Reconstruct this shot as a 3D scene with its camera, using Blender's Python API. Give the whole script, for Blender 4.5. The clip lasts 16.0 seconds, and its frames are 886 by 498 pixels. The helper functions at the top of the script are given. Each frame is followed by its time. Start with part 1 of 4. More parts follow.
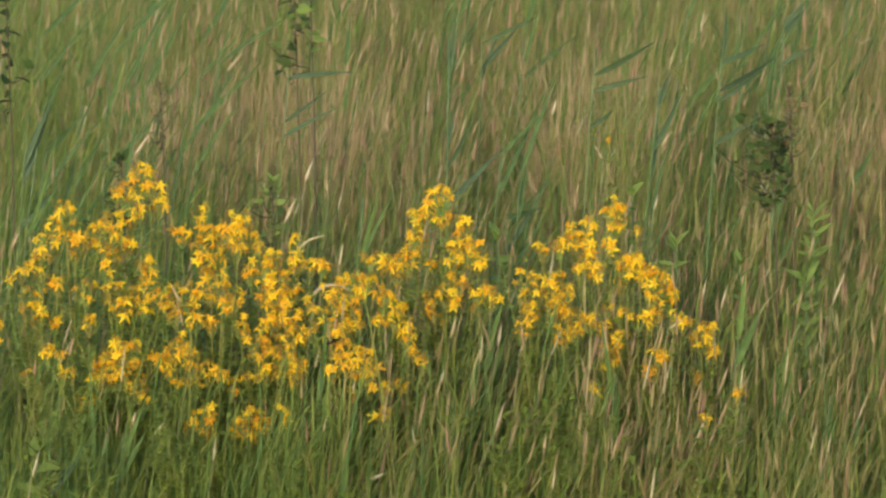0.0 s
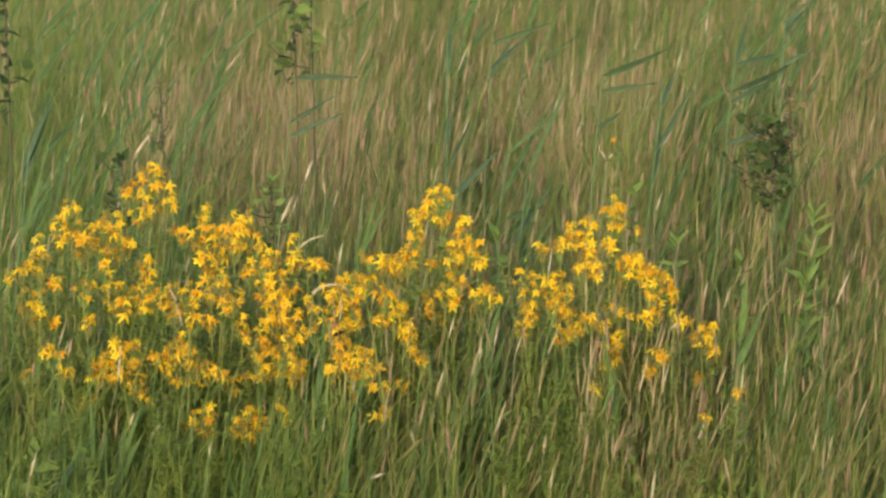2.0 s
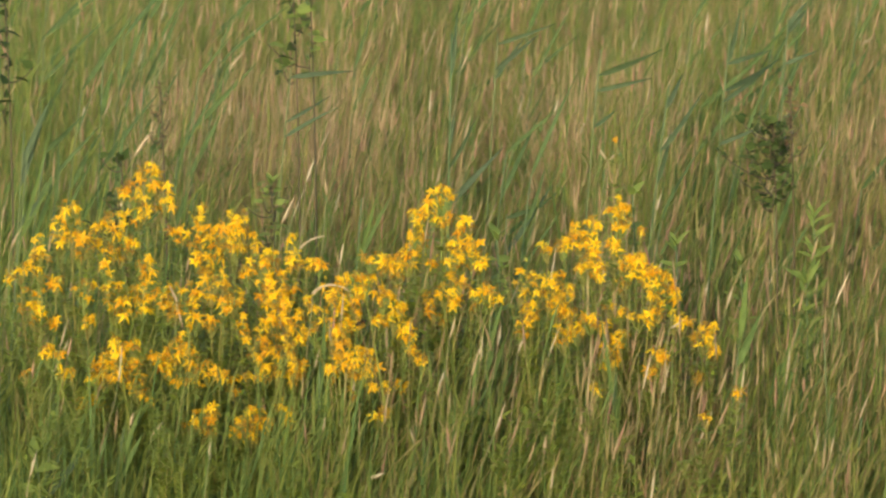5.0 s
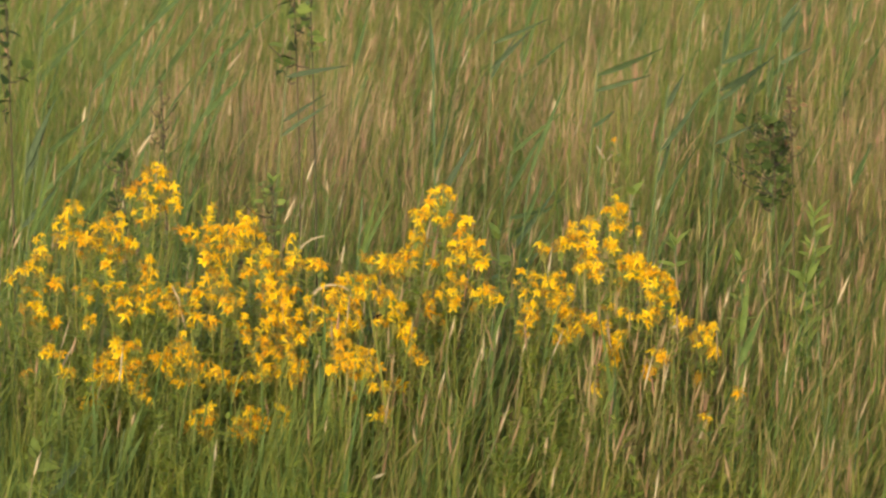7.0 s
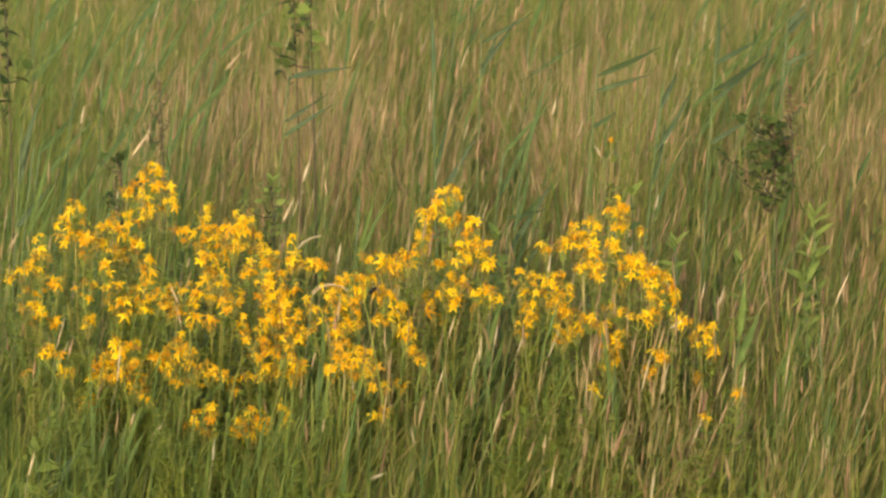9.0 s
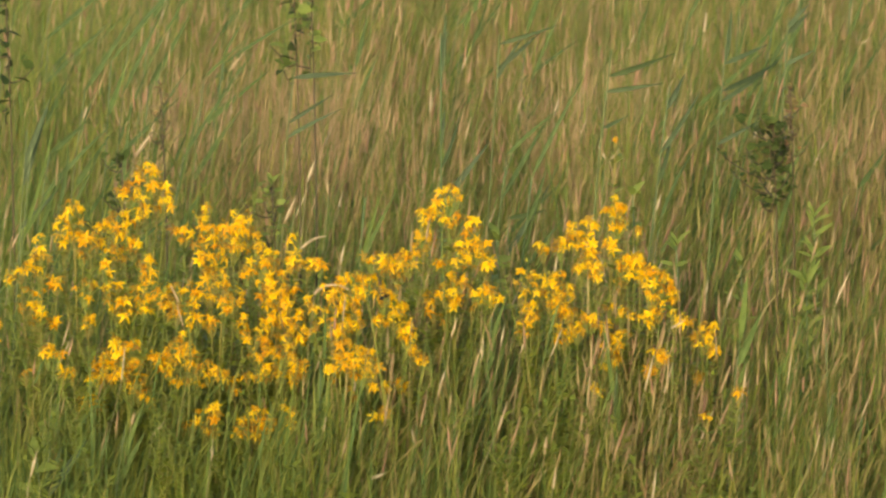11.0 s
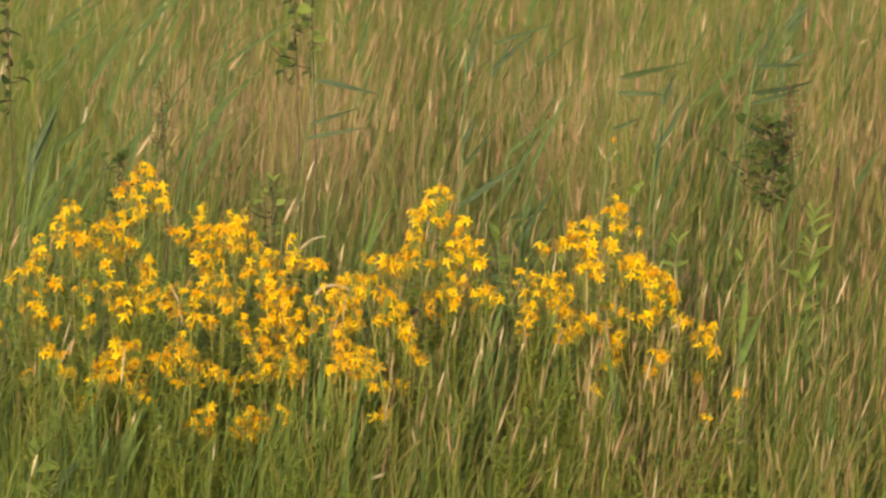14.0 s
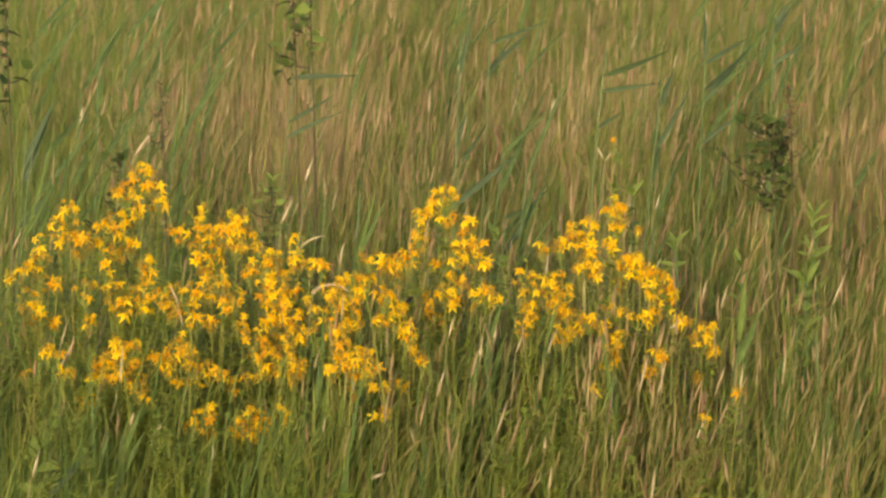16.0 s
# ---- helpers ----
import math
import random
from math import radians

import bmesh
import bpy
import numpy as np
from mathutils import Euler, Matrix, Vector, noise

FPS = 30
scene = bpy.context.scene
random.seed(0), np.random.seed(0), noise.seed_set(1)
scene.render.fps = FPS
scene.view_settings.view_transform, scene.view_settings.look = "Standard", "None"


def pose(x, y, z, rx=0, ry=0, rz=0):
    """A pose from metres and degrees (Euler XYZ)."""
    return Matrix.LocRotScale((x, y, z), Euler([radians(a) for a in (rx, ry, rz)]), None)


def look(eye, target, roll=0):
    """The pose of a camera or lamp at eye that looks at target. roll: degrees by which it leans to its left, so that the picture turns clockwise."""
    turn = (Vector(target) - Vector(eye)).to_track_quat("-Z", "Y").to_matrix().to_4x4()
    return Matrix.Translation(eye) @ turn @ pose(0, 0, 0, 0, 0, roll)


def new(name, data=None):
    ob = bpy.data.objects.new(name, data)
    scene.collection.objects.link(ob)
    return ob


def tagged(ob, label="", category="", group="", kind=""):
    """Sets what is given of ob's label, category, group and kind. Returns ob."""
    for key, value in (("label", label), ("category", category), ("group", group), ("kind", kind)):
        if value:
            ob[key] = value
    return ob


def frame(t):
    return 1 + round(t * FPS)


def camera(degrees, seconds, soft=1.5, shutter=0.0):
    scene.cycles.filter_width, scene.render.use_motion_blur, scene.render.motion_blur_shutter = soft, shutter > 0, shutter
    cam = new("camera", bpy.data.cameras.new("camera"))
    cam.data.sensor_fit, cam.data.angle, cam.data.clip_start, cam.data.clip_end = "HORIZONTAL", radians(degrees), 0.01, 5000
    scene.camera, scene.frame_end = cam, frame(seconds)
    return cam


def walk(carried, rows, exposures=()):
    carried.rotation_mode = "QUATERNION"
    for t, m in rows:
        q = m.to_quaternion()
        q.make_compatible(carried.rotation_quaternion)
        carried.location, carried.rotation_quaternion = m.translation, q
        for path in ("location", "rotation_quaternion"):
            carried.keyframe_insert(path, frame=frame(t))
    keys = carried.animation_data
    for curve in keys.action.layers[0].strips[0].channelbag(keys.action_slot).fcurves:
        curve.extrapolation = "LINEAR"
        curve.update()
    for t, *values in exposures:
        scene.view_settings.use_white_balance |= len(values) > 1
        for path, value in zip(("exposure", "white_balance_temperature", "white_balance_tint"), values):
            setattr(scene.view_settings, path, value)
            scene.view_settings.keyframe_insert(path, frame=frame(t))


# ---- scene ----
# ---------------- camera: a long lens on a tripod ----------------
cam = camera(8.1, 16.0, soft=2.6)
cam.data.dof.use_dof, cam.data.dof.focus_distance, cam.data.dof.aperture_fstop = True, 10.3, 13.0
EYE, AIM = (0.0, -10.0, 2.18), (0.0, 0.0, 0.6)
walk(cam, [(0.0, look(EYE, AIM)), (16.0, look(EYE, AIM))],
     exposures=[(0.0, 0.82, 5540, 0), (4.0, 1.01, 5840, 3), (7.0, 0.97, 6390, 5), (9.0, 1.02, 6460, 5), (12.0, 1.01, 6810, 6), (14.5, 1.03, 6860, 6), (16.0, 0.94, 6810, 6)])

# ---------------- light ----------------
SUN_FROM = Vector((-0.24, -0.90, 0.31)).normalized()
world = bpy.data.worlds.new("sky")
scene.world = world
world.use_nodes = True
wn = world.node_tree.nodes
sky = wn.new("ShaderNodeTexSky")
sky.sky_type, sky.sun_disc = "NISHITA", False
sky.sun_elevation = math.asin(SUN_FROM.z)
sky.sun_rotation = math.atan2(SUN_FROM.x, SUN_FROM.y)
sky.dust_density = 2.0
world.node_tree.links.new(sky.outputs[0], wn["Background"].inputs[0])
wn["Background"].inputs[1].default_value = 0.15
sun = new("sun", bpy.data.lights.new("sun", "SUN"))
sun.data.energy, sun.data.angle, sun.data.color = 1.4, radians(0.6), (1.0, 0.84, 0.59)
sun.matrix_basis = look(SUN_FROM * 50, (0, 0, 0))


# ---------------- materials ----------------
def material(name, colours, per="island", rough=0.6, grain=60.0, through_light=0.0, dapple=0.35, bump=0.0, spec=0.3):
    """Ramp of colours picked per island, per object or by place, broken up by two scales of noise, with some light let through."""
    mat = bpy.data.materials.new(name)
    mat.use_nodes = True
    nt = mat.node_tree
    n, link = nt.nodes, nt.links.new
    bsdf = n["Principled BSDF"]
    bsdf.inputs["Roughness"].default_value = rough
    bsdf.inputs["Specular IOR Level"].default_value = spec
    if per == "place":
        drift = n.new("ShaderNodeTexNoise")
        drift.inputs["Scale"].default_value, drift.inputs["Detail"].default_value = 0.8, 6
        link(n.new("ShaderNodeTexCoord").outputs["Object"], drift.inputs["Vector"])
        pick = drift.outputs["Fac"]
    else:
        pick = n.new("ShaderNodeNewGeometry").outputs["Random Per Island"] if per == "island" else n.new("ShaderNodeObjectInfo").outputs["Random"]
    ramp = n.new("ShaderNodeValToRGB")
    while len(ramp.color_ramp.elements) < len(colours):
        ramp.color_ramp.elements.new(0.5)
    for i, c in enumerate(colours):
        ramp.color_ramp.elements[i].position = i / max(1, len(colours) - 1)
        ramp.color_ramp.elements[i].color = (*c, 1)
    coord = n.new("ShaderNodeTexCoord")
    fine, broad = n.new("ShaderNodeTexNoise"), n.new("ShaderNodeTexNoise")
    fine.inputs["Scale"].default_value, broad.inputs["Scale"].default_value = grain, grain / 14
    fine.inputs["Detail"].default_value = 3
    for node in (fine, broad):
        link(coord.outputs["Object"], node.inputs["Vector"])
    both = n.new("ShaderNodeMath")
    both.operation = "ADD"
    link(fine.outputs["Fac"], both.inputs[0]), link(broad.outputs["Fac"], both.inputs[1])
    span = n.new("ShaderNodeMapRange")
    span.inputs["From Min"].default_value, span.inputs["From Max"].default_value = 0.6, 1.4
    span.inputs["To Min"].default_value, span.inputs["To Max"].default_value = 1 - dapple, 1 + dapple
    link(both.outputs[0], span.inputs["Value"])
    mul = n.new("ShaderNodeVectorMath")
    mul.operation = "SCALE"
    link(pick, ramp.inputs[0]), link(ramp.outputs[0], mul.inputs[0]), link(span.outputs[0], mul.inputs["Scale"])
    link(mul.outputs[0], bsdf.inputs["Base Color"])
    if bump:
        b = n.new("ShaderNodeBump")
        b.inputs["Strength"].default_value, b.inputs["Distance"].default_value = bump, 0.01
        link(fine.outputs["Fac"], b.inputs["Height"]), link(b.outputs[0], bsdf.inputs["Normal"])
    if through_light:
        tr, mix = n.new("ShaderNodeBsdfTranslucent"), n.new("ShaderNodeMixShader")
        mix.inputs[0].default_value = through_light
        link(mul.outputs[0], tr.inputs["Color"])
        link(bsdf.outputs[0], mix.inputs[1]), link(tr.outputs[0], mix.inputs[2])
        link(mix.outputs[0], n["Material Output"].inputs["Surface"])
    return mat


SOIL = material("soil_and_thatch", [(0.14, 0.17, 0.05), (0.20, 0.19, 0.06), (0.25, 0.19, 0.08), (0.16, 0.18, 0.05), (0.22, 0.17, 0.07)], per="place", rough=0.95, grain=40, dapple=0.6, bump=0.8)
GREEN = material("green_blade", [(0.135, 0.19, 0.036), (0.24, 0.255, 0.046), (0.12, 0.165, 0.034), (0.16, 0.22, 0.046), (0.33, 0.325, 0.066), (0.20, 0.235, 0.042)], through_light=0.45, rough=0.5, spec=0.25)
BLUEGREEN = material("blue_green_blade", [(0.115, 0.18, 0.05), (0.14, 0.205, 0.055), (0.17, 0.225, 0.05)], through_light=0.4, rough=0.55, spec=0.2)
STRAW = material("straw", [(0.30, 0.23, 0.085), (0.37, 0.29, 0.11), (0.31, 0.20, 0.09), (0.32, 0.27, 0.08), (0.24, 0.20, 0.06)], through_light=0.25, rough=0.7)
PANICLE = material("pinkish_panicle", [(0.36, 0.235, 0.125), (0.40, 0.30, 0.15), (0.38, 0.215, 0.13), (0.28, 0.20, 0.09), (0.30, 0.24, 0.09)], through_light=0.25, rough=0.85)
DEAD = material("bleached_straw", [(0.38, 0.26, 0.13), (0.46, 0.33, 0.18), (0.40, 0.25, 0.14)], through_light=0.2, rough=0.75)
PALE = material("pale_seed_head", [(0.48, 0.36, 0.20), (0.56, 0.45, 0.28), (0.42, 0.30, 0.16)], per="object", through_light=0.15, rough=0.8, grain=300)
CULM = material("culm", [(0.26, 0.23, 0.09), (0.34, 0.26, 0.12), (0.18, 0.2, 0.06)], per="object", rough=0.6)
PETAL = material("yellow_petal", [(0.82, 0.47, 0.004), (0.88, 0.56, 0.006), (0.92, 0.63, 0.010), (0.82, 0.44, 0.004), (0.66, 0.28, 0.003)], per="object", through_light=0.3, rough=0.5, grain=200, dapple=0.14, spec=0.2)
WITHER = material("withered_petal", [(0.24, 0.12, 0.012), (0.46, 0.27, 0.014), (0.34, 0.18, 0.012), (0.23, 0.15, 0.02)], per="object", through_light=0.15, rough=0.8, grain=300)
STAMEN = material("golden_stamen", [(0.85, 0.44, 0.01), (0.92, 0.56, 0.02)], per="object", through_light=0.2, rough=0.6, grain=400, dapple=0.2)
BUD = material("bud_green_gold", [(0.34, 0.32, 0.03), (0.58, 0.38, 0.02), (0.26, 0.29, 0.04), (0.46, 0.40, 0.03)], per="object", rough=0.6, grain=300)
WORT_STEM = material("wort_stem", [(0.20, 0.24, 0.045), (0.26, 0.21, 0.05), (0.17, 0.23, 0.05)], per="object", rough=0.6)
WORT_LEAF = material("wort_leaf", [(0.20, 0.26, 0.03), (0.26, 0.31, 0.035), (0.31, 0.33, 0.045)], through_light=0.42, rough=0.5)
REED_LEAF = material("reed_leaf", [(0.05, 0.072, 0.03), (0.07, 0.098, 0.04), (0.06, 0.085, 0.028)], per="object", through_light=0.15, rough=0.6, spec=0.2)
REED_PALE = material("young_reed_leaf", [(0.085, 0.125, 0.042), (0.11, 0.15, 0.046), (0.10, 0.145, 0.04)], per="object", through_light=0.3, rough=0.7, spec=0.12)
BLADE = material("broad_blade", [(0.10, 0.15, 0.04), (0.125, 0.175, 0.042), (0.145, 0.195, 0.04)], per="object", through_light=0.35, rough=0.6, spec=0.15)
REED_STEM = material("reed_stem", [(0.09, 0.14, 0.05), (0.13, 0.15, 0.05)], per="object", rough=0.5)
DARK_LEAF = material("dark_sapling_leaf", [(0.036, 0.056, 0.014), (0.055, 0.08, 0.018), (0.09, 0.115, 0.028), (0.045, 0.055, 0.018)], per="object", through_light=0.25, rough=0.8, spec=0.1)
RED_LEAF = material("reddish_leaf", [(0.16, 0.09, 0.04), (0.13, 0.12, 0.035), (0.22, 0.12, 0.05)], per="object", through_light=0.2, rough=0.5)
LIGHT_LEAF = material("light_herb_leaf", [(0.17, 0.22, 0.045), (0.22, 0.265, 0.055), (0.14, 0.19, 0.04)], per="object", through_light=0.4, rough=0.6, spec=0.2)
TWIG = material("twig", [(0.07, 0.06, 0.03), (0.10, 0.07, 0.035)], per="object", rough=0.8)
BEE_DARK = material("dark_chitin", [(0.012, 0.009, 0.006), (0.012, 0.009, 0.006)], per="object", rough=0.5, grain=800)
BEE_FUR = material("brown_fur", [(0.035, 0.02, 0.008), (0.035, 0.02, 0.008)], per="object", rough=0.95, grain=900, bump=0.5)
WING = material("smoky_wing", [(0.06, 0.05, 0.035), (0.06, 0.05, 0.035)], per="object", through_light=0.5, rough=0.25)


# ---------------- mesh helpers ----------------
def mesh_of(name, verts, faces, *mats, slots=None):
    me = bpy.data.meshes.new(name)
    me.from_pydata(verts if isinstance(verts, list) else verts.tolist(), [], faces if isinstance(faces, list) else faces.tolist())
    for m in mats:
        me.materials.append(m)
    if slots is not None:
        me.polygons.foreach_set("material_index", np.asarray(slots, dtype=np.int32))
    me.polygons.foreach_set("use_smooth", np.ones(len(me.polygons), dtype=bool))
    me.update()
    return me


def part(name, me, parent, m=None, label="", kind=""):
    ob = new(name, me)
    ob.parent = parent
    if m is not None:
        ob.matrix_basis = m
    return tagged(ob, label=label, kind=kind)


def thing(name, x, y, z, label, category, group="", kind=""):
    ob = new(name)
    ob.empty_display_size = 0.05
    ob.matrix_basis = pose(x, y, z)
    return tagged(ob, label, category, group, kind)


def tube(points, r0, r1, sides=5):
    """Verts and faces of a tapered round stalk along points, with a closed tip."""
    pts = [Vector(p) for p in points]
    vs, fs = [], []
    for i, p in enumerate(pts):
        d = (pts[min(i + 1, len(pts) - 1)] - pts[max(i - 1, 0)]).normalized()
        a = d.cross(Vector((0, 1, 0.01))).normalized()
        b = d.cross(a)
        r = r0 + (r1 - r0) * i / (len(pts) - 1)
        for k in range(sides):
            w = 2 * math.pi * k / sides
            vs.append(tuple(p + a * r * math.cos(w) + b * r * math.sin(w)))
    for i in range(len(pts) - 1):
        for k in range(sides):
            k2 = (k + 1) % sides
            fs.append((i * sides + k, i * sides + k2, (i + 1) * sides + k2, (i + 1) * sides + k))
    fs.append(tuple(range((len(pts) - 1) * sides, len(pts) * sides)))
    return vs, fs


def merge(*pieces):
    vs, fs = [], []
    for v, f in pieces:
        k = len(vs)
        vs += [tuple(p) for p in v]
        fs += [tuple(i + k for i in face) for face in f]
    return vs, fs


def arc(a, b, sag=(0, 0, 0), n=6):
    """Points from a to b bowed by sag in the middle."""
    a, b, s = Vector(a), Vector(b), Vector(sag)
    return [a.lerp(b, i / (n - 1)) + s * 4 * (i / (n - 1)) * (1 - i / (n - 1)) for i in range(n)]


def leaf(length, width, fold=0.25, droop=0.25, n=6, point=1.0):
    """A leaf along +x from the origin, folded on its midrib, drooping to its tip."""
    vs, fs = [], []
    for i in range(n + 1):
        t = i / n
        w = width / 2 * math.sin(math.pi * min(1, 0.06 + 0.94 * t ** (0.75 * point))) ** 0.8 if t < 1 else 0.0006
        z = -droop * length * t * t
        vs += [(length * t, -w, z + fold * w), (length * t, 0, z), (length * t, w, z + fold * w)]
    for i in range(n):
        k = 3 * i
        fs += [(k, k + 3, k + 4, k + 1), (k + 1, k + 4, k + 5, k + 2)]
    return vs, fs


def placed(piece, m):
    v, f = piece
    return [tuple(m @ Vector(p)) for p in v], f


def spindle(length, r, n=6, sides=5, lumpy=0.25, rng=random):
    """A seed head along +z, thickest a third of the way up, with an uneven outline."""
    vs, fs = [(0, 0, 0)], []
    for i in range(1, n):
        t = i / n
        rr = r * math.sin(math.pi * t ** 0.75)
        for k in range(sides):
            w, q = 2 * math.pi * k / sides + i * 0.6, rr * (1 + lumpy * (rng.random() * 2 - 1))
            vs.append((q * math.cos(w), q * math.sin(w), length * t))
    vs.append((0, 0, length))
    for k in range(sides):
        k2 = (k + 1) % sides
        fs.append((0, 1 + k2, 1 + k))
        for i in range(n - 2):
            a = 1 + i * sides
            fs.append((a + k, a + k2, a + sides + k2, a + sides + k))
        a = 1 + (n - 2) * sides
        fs.append((a + k, a + k2, len(vs) - 1))
    return vs, fs


# ---------------- ground ----------------
def build_ground():
    near, vs, fs = 60, [], []
    xs = [-2500, -400, -60] + [-20 + 40 * i / near for i in range(near + 1)] + [60, 400, 2500]
    ys = [-2500, -400, -60] + [-14 + 40 * i / near for i in range(near + 1)] + [90, 500, 2500]
    for y in ys:
        for x in xs:
            vs.append((x, y, -0.012 + 0.012 * noise.noise(Vector((x * 1.3, y * 1.3, 0)))))
    w = len(xs)
    for j in range(len(ys) - 1):
        for i in range(w - 1):
            fs.append((j * w + i, j * w + i + 1, (j + 1) * w + i + 1, (j + 1) * w + i))
    g = new("ground", mesh_of("ground", vs, fs, SOIL))
    tagged(g, "brown soil and dead thatch under the meadow grass", "ground", kind="structure")


build_ground()


# ---------------- meadow grass ----------------
SWAYING = []          # thing, base, amplitude in degrees, lag in seconds
STREAMING = []        # leaf, where it joins its reed, its rest, its flutter, and how its reed sways
rs = np.random.RandomState(7)


def ribbons(x, y, h, w, lean, bend, face, levels=5, flat=True, droop=0.35, z0=None):
    """Many blades (folded ribbons) or culms (three-sided stalks) at once, as verts and faces. lean, bend: (n, 2)."""
    n = len(x)
    t = np.linspace(0, 1, levels)[None, :]
    cx = x[:, None] + h[:, None] * (lean[:, :1] * t + bend[:, :1] * t ** 2.4)
    cy = y[:, None] + h[:, None] * (lean[:, 1:] * t + bend[:, 1:] * t ** 2.4)
    mag = np.hypot(bend[:, 0], bend[:, 1])[:, None]
    cz = h[:, None] * (t - droop * mag * t ** 3) + (-0.02 * (t == 0) if z0 is None else z0[:, None])
    if flat:
        prof = np.clip(1 - t ** 2.2, 0.03, 1) * (0.65 + 0.7 * t * (1 - t) * 2)
    else:
        prof = 1 - 0.45 * t
    ww = w[:, None] * prof / 2
    fx, fy = np.cos(face)[:, None], np.sin(face)[:, None]
    k = 3
    v = np.empty((n, levels, k, 3))
    side = (-1, 0, 1)
    for j in range(k):
        out = np.where(side[j] == 0, 0.45 if flat else 1.2, 0.0)
        v[:, :, j, 0] = cx + fx * ww * side[j] - fy * ww * out
        v[:, :, j, 1] = cy + fy * ww * side[j] + fx * ww * out
        v[:, :, j, 2] = cz
    base = (np.arange(n) * levels * k)[:, None, None]
    lv = (np.arange(levels - 1) * k)[None, :, None]
    jj = np.arange(2 if flat else 3)[None, None, :]
    j2 = (jj + 1) % k
    a, b = base + lv + jj, base + lv + j2
    f = np.stack([a, b, b + k, a + k], axis=-1).reshape(-1, 4)
    return v.reshape(-1, 3), f, (cx[:, -1], cy[:, -1], cz[:, -1])


def heads_at(x, y, z, length, r, tilt):
    """Many small seed heads: four-sided spindles from their lower ends."""
    n = len(x)
    prof = np.array([0.15, 1.0, 0.75, 0.05])
    along = np.array([0.0, 0.3, 0.65, 1.0])
    v = np.empty((n, 4, 4, 3))
    for i in range(4):
        for k in range(4):
            c, s = math.cos(k * math.pi / 2 + i * 0.5), math.sin(k * math.pi / 2 + i * 0.5)
            v[:, i, k, 0] = x + tilt[:, 0] * length * along[i] + r * prof[i] * c
            v[:, i, k, 1] = y + tilt[:, 1] * length * along[i] + r * prof[i] * s
            v[:, i, k, 2] = z - 0.004 + length * along[i] * 0.95
    base = (np.arange(n) * 16)[:, None, None]
    lv, kk = (np.arange(3) * 4)[None, :, None], np.arange(4)[None, None, :]
    a, b = base + lv + kk, base + lv + (kk + 1) % 4
    return v.reshape(-1, 3), np.stack([a, b, b + 4, a + 4], axis=-1).reshape(-1, 4)


def dryness(x, y):
    """Share of dry straw by place: broad drifts, with drier drifts further back."""
    d = 0.29 + 0.62 * noise.noise(Vector((x * 1.1 + 3.1, y * 0.55, 1.7))) + 0.42 * noise.noise(Vector((x * 4.5, y * 1.6, 9.2)))
    d += 0.16 * min(1, max(0, (y - 0.9) / 1.0)) + (0.14 if y > 0.2 else 0.05) * min(1, max(0, (x - 0.45) / 0.3)) - 0.04 * min(1, max(0, (-0.35 - x) / 0.3))
    d -= 0.17 * max(0, 1 - abs(y - 0.45) / 0.6)
    d -= 0.10 * min(1, max(0, (0.2 - y) / 0.35))
    return min(0.8, max(0.05, d + 0.05))


def tallness(y, x=0.5):
    """Mean height of the grass by place: a low fringe before and among the flowers, tall meadow behind them."""
    if y < -0.75:
        return 0.15
    open_gap = 0.025 if x > 0.42 else 0.05 if -0.07 < x < 0.13 else 0.0
    if y < -0.12:
        return 0.28 + 0.22 * (y + 0.75) + open_gap
    if y < 0.22:
        return 0.45 + open_gap
    return min(0.66, 0.46 + 0.22 * (y - 0.22))


